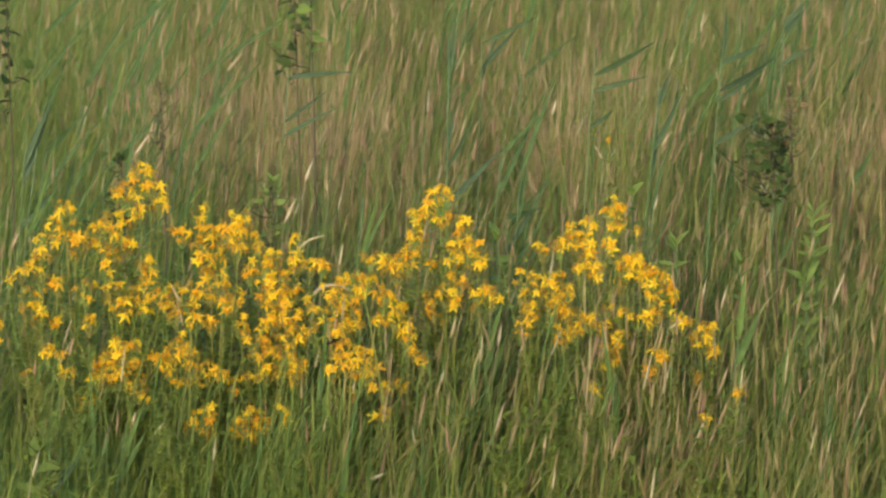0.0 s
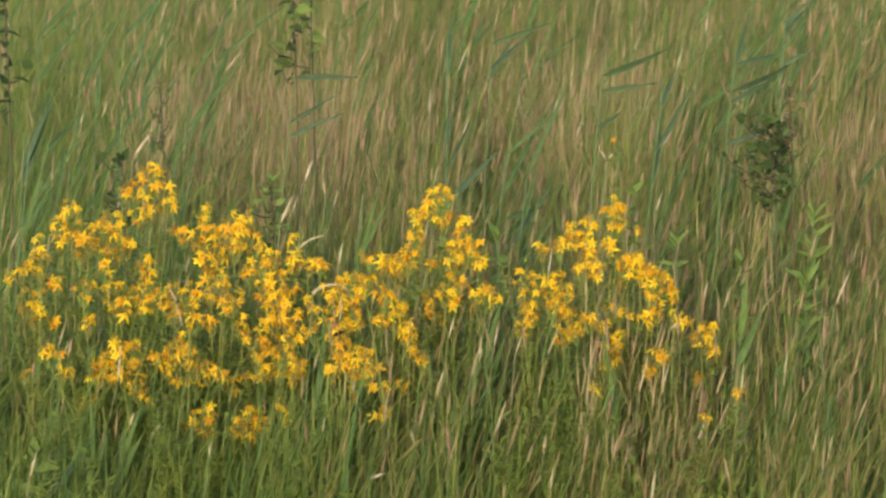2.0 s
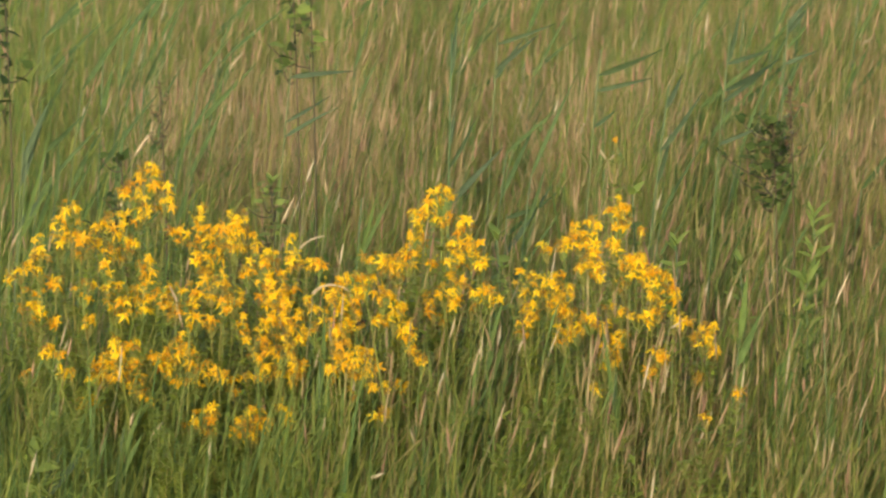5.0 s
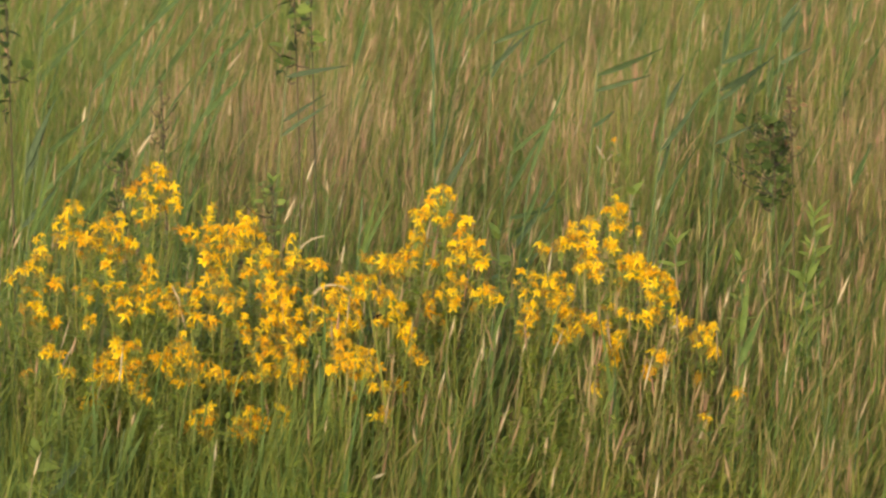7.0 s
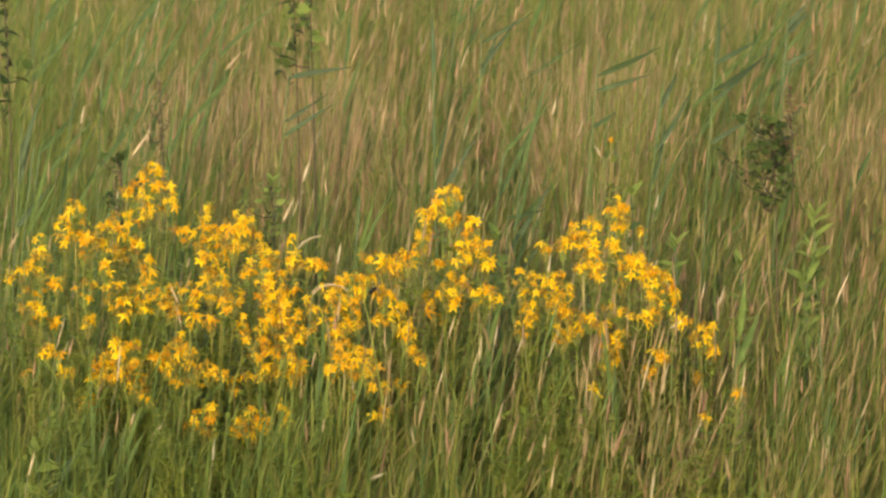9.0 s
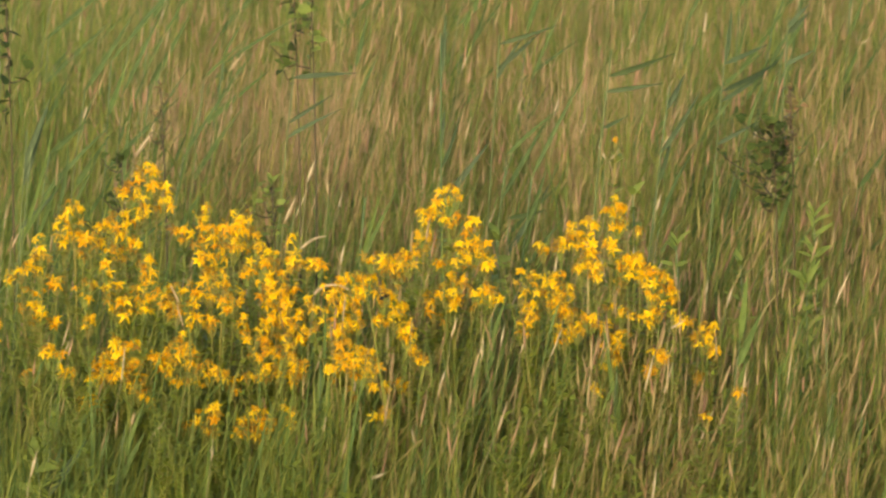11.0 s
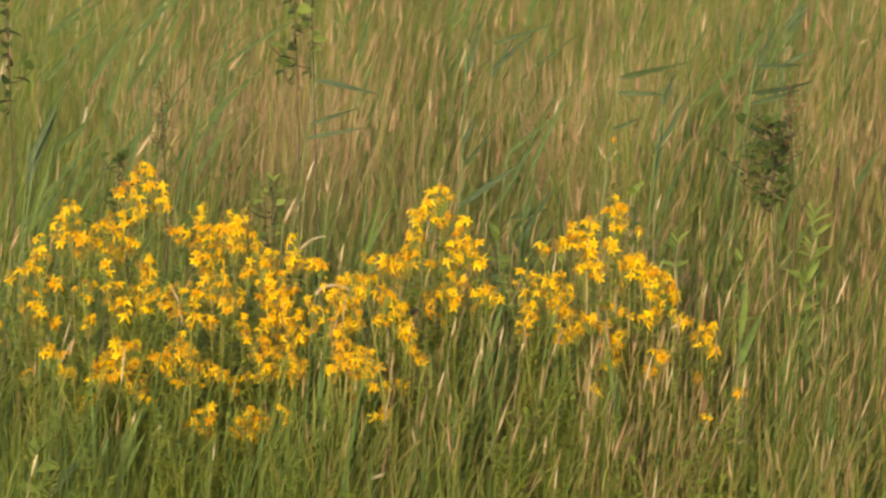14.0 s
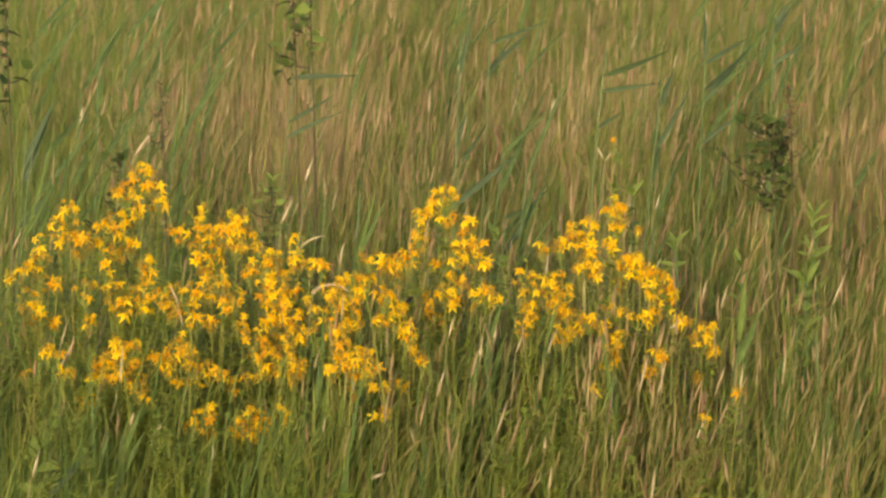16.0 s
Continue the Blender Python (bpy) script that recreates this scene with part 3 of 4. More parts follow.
wort(19, 0.241, 0.05, [(0.038, 0.66, 0.015, 5), (0.044, 0.64, 0.013, 4), (0.031, 0.6, 0.009, 3), (0.075, 0.626, 0.007, 1), (-0.001, 0.632, 0.013, 3), (-0.026, 0.626, 0.013, 3), (-0.023, 0.61, 0.013, 3), (-0.006, 0.6, 0.013, 3), (-0.05, 0.598, 0.011, 2), (-0.077, 0.593, 0.009, 2), (-0.006, 0.584, 0.011, 2)],
     sway=[-0.12, -0.12, -0.23, -0.12, -0.12, 0.48, 0.12, 0.0, 0.24, 0.62, 0.5, 0.62, 0.06, 0.12, 0.12, 1.32, 0.48, 0.0, 0.36, 0.6, 0.58, 0.15, 0.02, 0.36, -0.23, 0.0, 0.36, 0.0, 0.12, 0.0, 0.0, 0.0, 0.0], label='tall wort crowned with a dense cluster of yellow star-shaped flowers')
wort(20, 0.309, 0.03, [(-0.084, 0.564, 0.015, 4), (-0.056, 0.561, 0.011, 4), (-0.01, 0.576, 0.016, 4), (0.003, 0.576, 0.013, 4), (-0.015, 0.559, 0.013, 3), (0.013, 0.561, 0.013, 3), (0.036, 0.552, 0.015, 4), (0.049, 0.54, 0.013, 3), (0.059, 0.522, 0.011, 3), (0.027, 0.536, 0.011, 1), (-0.019, 0.54, 0.011, 0)],
     sway=[-0.13, -0.13, -0.13, -0.13, -0.13, 0.14, 0.14, 0.0, 0.0, 0.42, 0.26, -0.1, 0.32, 0.0, 0.0, 0.69, 0.0, 0.0, 0.14, -0.39, 0.5, -0.34, -0.12, 0.14, 0.0, 0.0, 0.0, 0.14, 0.14, 0.0, 0.0, 0.0, -0.13], label='bushy wort with many yellow and some withered orange flowers')
wort(21, 0.161, 0.0, [(-0.027, 0.564, 0.013, 1), (-0.004, 0.547, 0.016, 3), (0.023, 0.545, 0.016, 3), (0.037, 0.531, 0.013, 3), (-0.036, 0.534, 0.013, 1), (-0.018, 0.518, 0.013, 2), (-0.018, 0.499, 0.013, 2), (0.01, 0.522, 0.013, 2), (0.024, 0.504, 0.016, 4), (-0.031, 0.476, 0.015, 2), (0.042, 0.504, 0.011, 2)], label='bushy wort with many yellow and some withered orange flowers')
wort(22, 0.272, -0.03, [(-0.07, 0.481, 0.015, 4), (-0.079, 0.462, 0.011, 3), (-0.057, 0.472, 0.009, 1), (-0.034, 0.49, 0.011, 3), (-0.006, 0.484, 0.011, 2), (-0.007, 0.509, 0.011, 1), (0.016, 0.499, 0.013, 1), (0.044, 0.499, 0.013, 2), (0.066, 0.499, 0.013, 2), (0.076, 0.509, 0.011, 1), (0.062, 0.532, 0.013, 1), (0.016, 0.458, 0.013, 4), (0.003, 0.428, 0.011, 3), (-0.011, 0.444, 0.009, 2), (-0.011, 0.409, 0.007, 1)], label='bushy wort with many yellow and some withered orange flowers')
wort(23, 0.339, -0.05, [(0.045, 0.491, 0.011, 2), (0.033, 0.498, 0.008, 1), (0.008, 0.438, 0.009, 2), (0.019, 0.433, 0.007, 2), (-0.005, 0.409, 0.008, 2), (-0.094, 0.383, 0.007, 1)], label='sparse wort with a few scattered yellow flowers in the grass')
wort(24, 0.428, -0.02, [(-0.002, 0.474, 0.012, 3), (-0.009, 0.456, 0.013, 2), (0.009, 0.445, 0.011, 3), (-0.025, 0.456, 0.007, 0), (-0.011, 0.396, 0.007, 0)], label='sparse wort with a few scattered yellow flowers in the grass')
wort(25, -0.328, -0.18, [(-0.063, 0.36, 0.014, 2), (-0.052, 0.372, 0.011, 2), (-0.063, 0.342, 0.013, 1), (-0.043, 0.337, 0.009, 0), (0.018, 0.36, 0.014, 3), (0.031, 0.346, 0.013, 3), (0.018, 0.333, 0.013, 4), (-0.009, 0.333, 0.007, 2), (0.009, 0.351, 0.013, 3), (0.072, 0.355, 0.009, 1), (0.068, 0.378, 0.009, 1)],
     sway=[0.68, 0.68, 0.46, 0.46, 0.46, 0.46, 0.46, 0.46, 0.68, 1.36, 1.11, 0.76, 0.68, 0.46, 0.46, 0.46, 0.46, 0.46, 0.92, 0.47, 1.83, 1.89, 1.87, 1.14, 0.92, 0.0, 0.68, 1.14, 0.68, 0.46, 0.46, 0.68, 0.68], label='low wort with yellow flowers half hidden in green grass')
wort(26, -0.431, -0.15, [(-0.2, 0.46, 0.008, 2), (-0.182, 0.451, 0.008, 1), (-0.178, 0.425, 0.009, 2), (-0.16, 0.423, 0.008, 0), (-0.237, 0.423, 0.007, 0), (-0.038, 0.377, 0.008, 1), (0.029, 0.336, 0.009, 1), (0.328, 0.355, 0.009, 1), (0.341, 0.361, 0.007, 1), (0.283, 0.387, 0.009, 0)], label='sparse wort with a few scattered yellow flowers in the grass')
wort(27, -0.732, 0.0, [(0.001, 0.48, 0.009, 3), (-0.004, 0.452, 0.009, 2)], amp=0.9, label='tall wort swaying with a few yellow flowers at its tip')
wort(28, 0.281, 0.5, [(0.008, 0.708, 0.004, 1)], amp=0.8, label='slender wort stem with one small yellow flower among reeds')
wort(29, 0.430, -0.35, [(-0.017, 0.390, 0.0055, 1), (0.032, 0.432, 0.0055, 1)], label='low sparse wort with two small flower tufts in the grass')


def leafy_shoot(seed, x, y, height):
    """A wort shoot that bears no flowers: a thin stem with pairs of small leaves and short side twigs."""
    r = random.Random(seed)
    root = thing("wort_shoot", x, y, 0, "flowerless yellow-green wort shoot with small paired leaves", "herb", "wort shoots")
    spine = arc((0, 0, -0.01), (0.05 * (r.random() - 0.4), 0.03 * (r.random() - 0.5), height), (0.01 * (r.random() - 0.5), 0.01, 0), 8)
    part("stem", mesh_of("stem", *tube(spine, 0.0016, 0.0007, 4), WORT_STEM), root)
    leaves = [leaf_pairs(spine, r, 0.021, 0.012)]
    for k in (3, 4, 5, 5, 6):
        end = spine[k] + Vector((0.07 * (r.random() - 0.5), 0.06 * (r.random() - 0.5), 0.03 + 0.05 * r.random()))
        run = arc(spine[k], end, (0, 0, -0.006), 4)
        part("side_twig", mesh_of("side_twig", *tube(run, 0.0009, 0.0005, 3), WORT_STEM), root)
        leaves.append(leaf_pairs(run, r, 0.017, 0.008))
    part("leaves", mesh_of("leaves", *merge(*[p for p in leaves if p]), WORT_LEAF), root, kind="stuff")
    SWAYING.append((root, (x, y, 0), 0.3, r.random() * 6))


def scatter_shoots():
    r = random.Random(58)
    for i in range(50):
        y = -0.5 + 0.5 * r.random()
        x = -0.68 + 1.12 * r.random()
        leafy_shoot(700 + i, x, y, 0.29 + 0.10 * (y + 0.5) / 0.5 + 0.07 * r.random())


scatter_shoots()


# ---------------- reeds ----------------
def reed(seed, x, y, height, lean, leaves, amp=1.6, mat=None, name="reed", label="tall reed with long dark blue-green leaves streaming in the wind"):
    """leaves: share of the height, length, width, tilt upwards in degrees, turn towards the viewer in degrees."""
    r = random.Random(seed)
    root = thing(name, x, y, 0, label, "reed" if name == "reed" else "grass", "reeds in the meadow" if name == "reed" else "broad-bladed grasses")
    line = arc((0, 0, -0.01), (lean * height, 0, height), (-0.15 * lean * height, 0, 0), 9)
    part("stem", mesh_of("stem", *tube(line, 0.0026, 0.0012), REED_STEM), root)
    streaming = []
    for share, length, width, tilt, turn in leaves:
        at = line[0].lerp(line[-1], share) + Vector((-0.6 * lean * height * share * (1 - share), 0, 0))
        me = mesh_of("leaf", *leaf(length, width, 0.3, 0.18 + 0.12 * r.random(), 7, 0.8), mat or REED_LEAF)
        rest = pose(0, 0, 0, 0, 0, turn) @ pose(0, 0, 0, 0, -tilt) @ pose(0, 0, 0, 70 + 30 * r.random())
        blade = part("leaf", me, root, Matrix.Translation(at) @ rest)
        if name == "reed":
            streaming.append((blade, at, rest, r.random() * 6))
    lag = r.random() * 6
    SWAYING.append((root, (x, y, 0), amp, lag))
    STREAMING.extend((blade, at, rest, flutter, (x, y, 0), amp, lag) for blade, at, rest, flutter in streaming)


reed(1, 0.216, 0.45, 0.868, 0.064, [(0.95, 0.121, 0.0105, 18, 8), (0.92, 0.094, 0.0086, 13, -12), (0.85, 0.049, 0.0076, 28, 8)], [-0.87, 0.6, -0.53, 0.2, 0.13, -0.2, -0.87, -0.93, -0.2, 0.13, -0.4, -1.07, -0.67, -0.73, -0.53, -0.33, -0.6, -0.73, -0.53, -0.13, -0.67, 0.13, 0.8, 0.4, 1.87, 0.0, 2.07, 3.99, 2.07, 2.27, 1.8, -0.73, 0.2])
reed(2, 0.437, 0.45, 0.896, 0.087, [(0.89, 0.122, 0.0095, 9, 15), (0.94, 0.096, 0.0095, 63, 15), (0.94, 0.088, 0.0086, 7, 15), (0.87, 0.099, 0.0086, 18, 15), (0.79, 0.079, 0.0076, 16, -12)], [-2.66, -1.04, -2.85, -0.39, -1.1, -3.43, -1.82, -1.82, -1.82, -0.71, -2.01, -2.98, -1.69, -3.43, -2.66, -2.33, -2.46, -2.46, -3.37, -2.01, -2.79, -1.36, -2.33, -0.71, -1.49, 0.0, -1.82, 1.43, 1.23, 3.82, 3.43, 0.19, -4.47])
reed(3, 0.006, 0.4, 0.902, 0.023, [(0.68, 0.132, 0.0114, 44, -12), (0.92, 0.106, 0.0085, 76, 8), (0.79, 0.061, 0.0076, 76, -12), (0.75, 0.094, 0.0076, 52, 15)], [-1.01, -0.19, -0.63, -0.63, -1.21, 0.19, -0.32, -0.63, -0.38, -1.4, -0.76, -1.71, -1.08, -1.52, -2.79, -2.6, -1.71, -2.03, -2.79, -1.71, -2.66, -1.4, -1.9, -1.21, -3.48, 0.0, -3.42, -0.19, 0.95, 0.38, 2.35, 0.76, 0.19])
reed(4, -0.317, 0.5, 0.841, 0.059, [(0.97, 0.105, 0.0096, 14, -12), (0.85, 0.101, 0.0077, 38, -12), (0.88, 0.085, 0.0067, 37, -12)], [0.62, 1.03, 1.17, 0.82, 1.37, 1.17, 0.48, 0.48, 0.62, 1.17, 0.82, 0.34, 0.82, 0.48, 0.34, 0.62, 0.48, 0.34, 0.62, 1.03, 0.48, 0.82, 1.17, 0.82, 1.03, 0.0, 0.41, 2.13, 3.77, 2.54, 1.51, 2.74, 1.17])
reed(5, 0.312, 0.45, 0.809, 0.080, [(0.86, 0.123, 0.0095, 54, 8), (0.79, 0.105, 0.0086, 71, 15), (0.95, 0.066, 0.0095, 64, 8)], 1.4)
reed(6, 0.054, 0.6, 0.877, 0.032, [(0.93, 0.092, 0.0087, 45, -12), (0.91, 0.087, 0.0077, 67, -12), (0.98, 0.102, 0.0077, 23, -12)], 1.5)
reed(7, 0.092, 0.5, 0.580, 0.033, [(0.88, 0.146, 0.0096, 55, 15), (0.77, 0.114, 0.0096, 53, -12), (0.99, 0.07, 0.0086, 11, 15)], 1.0)
reed(8, 0.550, 0.6, 0.906, 0.038, [(0.97, 0.051, 0.0097, 48, -12), (0.98, 0.054, 0.0097, 57, -12), (0.91, 0.058, 0.0077, 31, -12)], 1.4)
reed(9, -0.745, 0.5, 0.725, 0.052, [(0.77, 0.092, 0.0096, 49, 8), (0.87, 0.136, 0.0115, 73, 15), (0.91, 0.126, 0.0115, 71, 8)], 0.9)
reed(10, -0.649, -0.35, 0.342, 0.099, [(0.76, 0.112, 0.0141, 49, 8), (0.82, 0.065, 0.0106, 60, 15)], 0.5)
reed(11, -0.736, 0.25, 0.732, 0.082, [(0.78, 0.196, 0.0062, 71, 15), (0.69, 0.184, 0.0062, 65, 15), (0.79, 0.125, 0.0055, 59, 8)], 0.8, mat=BLADE, name='broad_grass', label='green grass with broad arching blades')
reed(12, -0.167, 0.2, 0.654, 0.051, [(0.83, 0.127, 0.0065, 72, 8), (0.83, 0.134, 0.0065, 65, 8)], 0.7, mat=BLADE, name='broad_grass', label='green grass with broad arching blades')
reed(13, -0.203, -0.1, 0.433, 0.012, [(0.64, 0.163, 0.0108, 84, -12), (0.87, 0.134, 0.009, 83, 8), (0.7, 0.115, 0.0081, 95, -12)], 0.3, mat=BLADE, name='broad_grass', label='green grass with broad arching blades')
reed(14, 0.254, -0.12, 0.418, 0.055, [(0.58, 0.155, 0.009, 80, 8), (0.62, 0.183, 0.009, 80, 15), (0.6, 0.143, 0.0081, 86, -12), (0.87, 0.143, 0.0072, 96, 8)], 0.4, mat=BLADE, name='broad_grass', label='green grass with broad arching blades')
reed(15, 0.443, -0.05, 0.461, 0.079, [(0.9, 0.1, 0.0127, 65, 15), (1, 0.105, 0.0109, 83, 15), (0.76, 0.099, 0.0091, 74, 8)], 0.5, mat=BLADE, name='broad_grass', label='green grass with broad arching blades')
reed(16, -0.537, -0.3, 0.360, 0.096, [(0.75, 0.092, 0.0106, 66, -12), (0.8, 0.117, 0.0089, 74, -12), (0.72, 0.085, 0.0089, 83, 8), (0.77, 0.109, 0.0106, 70, 15)], 0.4, mat=BLADE, name='broad_grass', label='green grass with broad arching blades')
reed(17, 0.051, 0.0, 0.490, 0.056, [(0.81, 0.099, 0.0091, 76, 8), (0.85, 0.107, 0.0091, 80, -12), (0.75, 0.107, 0.0091, 64, 15)], 0.6, mat=BLADE, name='broad_grass', label='green grass with broad arching blades')
reed(18, 0.589, -0.2, 0.396, 0.070, [(0.63, 0.152, 0.0107, 84, -12), (0.68, 0.132, 0.0107, 87, -12), (0.68, 0.096, 0.0089, 79, -12)], 0.5, mat=BLADE, name='broad_grass', label='green grass with broad arching blades')
reed(60, 0.637, -0.3, 0.378, 0.053, [], 0.8, label='thin dark bare stalk standing in the grass')
reed(61, 0.625, -0.15, 0.488, -0.045, [], 1.2, label='thin dark bare stalk standing in the grass')


def scatter_reeds():
    r = random.Random(31)
    for i in range(64):
        y = 0.45 + 3.0 * r.random()
        x = (r.random() - 0.5) * 2 * (0.78 + 0.08 * y)
        hgt = min(0.9, tallness(y) * (0.95 + 0.32 * r.random()))
        lv = [(0.5 + 0.5 * k / 4, 0.08 + 0.11 * r.random(), 0.005 + 0.006 * r.random(), 40 + 42 * r.random(), 50 * (r.random() - 0.5)) for k in range(5)]
        reed(100 + i, x, y, hgt, 0.03 + 0.09 * r.random(), lv, 1.4, mat=REED_PALE, label="young reed with narrow blue-green leaves leaning in the wind")


scatter_reeds()


def tussock(seed, x, y, height, spread, count):
    """A dead tussock: a dense bunch of bleached straw, its tips hanging over."""
    r = np.random.RandomState(seed)
    lean = r.randn(count, 2) * 0.05
    v, f, _ = ribbons(r.randn(count) * spread * 0.4, r.randn(count) * spread * 0.4, height * (0.8 + 0.28 * r.rand(count)), 0.003 + 0.003 * r.rand(count),
                      lean, r.randn(count, 2) * 0.10, r.randn(count) * 0.8, levels=6)
    ob = new("dry_tussock", mesh_of("dry_tussock", v, f, DEAD))
    ob.matrix_basis = pose(x, y, 0)
    tagged(ob, "dead tussock of bleached pinkish straw standing in green grass", "grass tussock", "dry tussocks", "stuff")
    SWAYING.append((ob, (x, y, 0), 0.25, seed))


tussock(1, -0.215, 1.45, 0.718, 0.035, 286)
tussock(2, 0.779, 1.35, 0.686, 0.027, 132)
tussock(3, 0.235, 1.7, 0.742, 0.028, 132)
tussock(4, -0.521, 1.6, 0.738, 0.021, 110)
tussock(5, 0.714, 1.35, 0.691, 0.014, 66)
tussock(6, -0.045, 1.3, 0.677, 0.012, 66)
tussock(7, 0.368, 1.7, 0.753, 0.032, 132)
tussock(8, -0.377, 1.7, 0.736, 0.021, 88)


# ---------------- leafy herbs and saplings ----------------
def herb(seed, x, y, height, spread, length, ratio, mats, name, label, category, bare=0.3, gap=0.03, up=25, lean=0.0, amp=0.12, twigs=0):
    """An upright leafy stem: leaves in turning pairs, longest in the middle, on the stem or on side twigs."""
    r = random.Random(seed)
    root = thing(name, x, y, 0, label, category)
    line = arc((0, 0, -0.01), (lean, 0, height), (0.01, 0, 0), 10)
    part("stem", mesh_of("stem", *tube(line, 0.0032, 0.0012), TWIG if twigs else REED_STEM), root)
    blades = [mesh_of("leaf", *leaf(length * s, length * s * ratio, 0.25, 0.3, 5), mats) for s in (0.7, 0.85, 1.0)]
    spots, z, turn = [], bare * height, 0
    while z < height:
        turn += 87
        at = line[0].lerp(line[-1], z / height)
        if twigs:
            reach = spread * (0.15 + 0.85 * r.random()) * (1.1 - 0.75 * (z / height - bare) / (1 - bare))
            a = radians(turn + 40 * r.random())
            end = at + Vector((math.cos(a) * reach, math.sin(a) * reach, reach * 0.55))
            part("twig", mesh_of("twig", *tube(arc(at, end, (0, 0, -0.01), 5), 0.0016, 0.0008, 4), TWIG), root)
            for k in range(twigs):
                spots.append((at.lerp(end, 0.25 + 0.75 * k / max(1, twigs - 1)), turn + 150 * k + 60 * r.random(), 10 + 40 * (r.random() - 0.4)))
        else:
            for s in (0, 180):
                spots.append((at, turn + s + 70 * r.random(), up + 30 * (r.random() - 0.5)))
        z += gap * (0.8 + 0.4 * r.random())
    for k in range(3):
        spots.append((line[-1], 120 * k, 60))
    for at, a, tilt in spots:
        part("leaf", r.choice(blades), root, Matrix.Translation(at) @ pose(0, 0, 0, 0, 0, a) @ pose(0, 0, 0, 0, -tilt) @ pose(0, 0, 0, 110 * (r.random() - 0.5) + (35 if math.cos(radians(a)) > 0 else -35)))
    SWAYING.append((root, (x, y, 0), amp, r.random() * 6))


herb(1, 0.541, 0.16, 0.780, 0.135, 0.019, 0.72, DARK_LEAF, 'sapling', 'dark green leafy sapling with small rounded leaves', 'sapling', bare=0.82, gap=0.0055, twigs=5)
herb(2, 0.569, 0.17, 0.838, 0.05, 0.014, 0.6, RED_LEAF, 'sapling', 'slender sapling top with sparse reddish brown leaves', 'sapling', bare=0.84, gap=0.009, twigs=3)
herb(3, 0.608, 0.14, 0.630, 0.009, 0.04, 0.2, LIGHT_LEAF, 'tall_herb', 'light green herb with narrow leaves up its stem', 'herb', bare=0.35, gap=0.0095, up=42)
herb(4, 0.574, 0.1, 0.529, 0.009, 0.05, 0.2, LIGHT_LEAF, 'tall_herb', 'light green herb with narrow leaves up its stem', 'herb', bare=0.35, gap=0.016, lean=0.02, up=45)
herb(5, 0.380, 0.1, 0.590, 0.009, 0.034, 0.3, LIGHT_LEAF, 'tall_herb', 'light green herb beside the yellow flowers', 'herb', bare=0.5, gap=0.02, up=38)
herb(6, 0.488, 0.14, 0.551, 0.009, 0.032, 0.34, LIGHT_LEAF, 'tall_herb', 'green herb with broad leaves in the grass', 'herb', bare=0.5, gap=0.018, up=38)
herb(7, -0.225, 0.5, 0.971, 0.120, 0.036, 0.5, LIGHT_LEAF, 'sapling', 'young sapling with pointed light green leaves', 'sapling', bare=0.84, gap=0.02, twigs=2)
herb(8, -0.252, 0.5, 0.961, 0.086, 0.031, 0.6, DARK_LEAF, 'sapling', 'young sapling with small dark green leaves', 'sapling', bare=0.84, gap=0.026, twigs=2)
herb(9, -0.746, 0.6, 0.930, 0.068, 0.033, 0.6, DARK_LEAF, 'sapling', 'dark green bushy sapling in the meadow', 'sapling', bare=0.78, gap=0.022, twigs=2)
herb(10, -0.281, 0.14, 0.687, 0.079, 0.022, 0.5, LIGHT_LEAF, 'tall_herb', 'pale green herb rising behind the yellow flowers', 'herb', bare=0.84, gap=0.011, twigs=3)
herb(11, -0.528, 0.17, 0.720, 0.111, 0.024, 0.55, DARK_LEAF, 'sapling', 'dark leafy sapling behind the yellow flowers', 'sapling', bare=0.8, gap=0.014, twigs=2)
herb(12, 0.309, 0.12, 0.671, 0.007, 0.028, 0.6, LIGHT_LEAF, 'tall_herb', 'small light green herb behind the yellow flowers', 'herb', bare=0.88, gap=0.03)
herb(13, 0.089, 0.12, 0.596, 0.009, 0.037, 0.45, LIGHT_LEAF, 'tall_herb', 'light green broad-leaved herb between flower clumps', 'herb', bare=0.8, gap=0.03)
herb(15, -0.478, 0.5, 0.800, 0.030, 0.013, 0.5, RED_LEAF, 'dead_herb', 'dead brown herb with a few curled leaves', 'herb', bare=0.87, gap=0.011, twigs=2)
herb(14, -0.638, -0.35, 0.324, 0.009, 0.044, 0.5, LIGHT_LEAF, 'tall_herb', 'light green broad-leaved herb in the low grass', 'herb', bare=0.4, gap=0.03)


# ---------------- single seeding grasses ----------------
def culm(seed, x, y, z, lean, length, tilt, width=0.0045, arch=0.0, amp=0.5):
    """A pale seeding grass: a thin stalk up to height z and its seed head, tilted to the right in degrees."""
    r = random.Random(seed)
    root = thing("seeding_grass", x, y, 0, "pale straw-coloured seed head on a thin dry stalk", "grass", "seeding grasses")
    a = radians(tilt)
    tip = Vector((lean, 0, z))
    part("stalk", mesh_of("stalk", *tube(arc((0, 0, -0.01), tip, (-0.3 * lean, 0, 0), 7), 0.001, 0.0007, 4), CULM), root)
    if arch:
        run = [tip + Vector((math.sin(a * 0.5 + arch * k / 6) * length * k / 6, 0, math.cos(a * 0.5 + arch * k / 6) * length * k / 6)) for k in range(7)]
        part("seed_head", mesh_of("seed_head", *tube(run, width * 0.5, width * 0.2, 5), PALE), root)
    else:
        me = mesh_of("seed_head", *spindle(length, width / 2, 7, 5, 0.35, r), PALE)
        part("seed_head", me, root, Matrix.Translation(tip - Vector((0, 0, 0.002))) @ pose(0, 0, 0, 0, tilt, 0))
    SWAYING.append((root, (x, y, 0), amp, r.random() * 6))


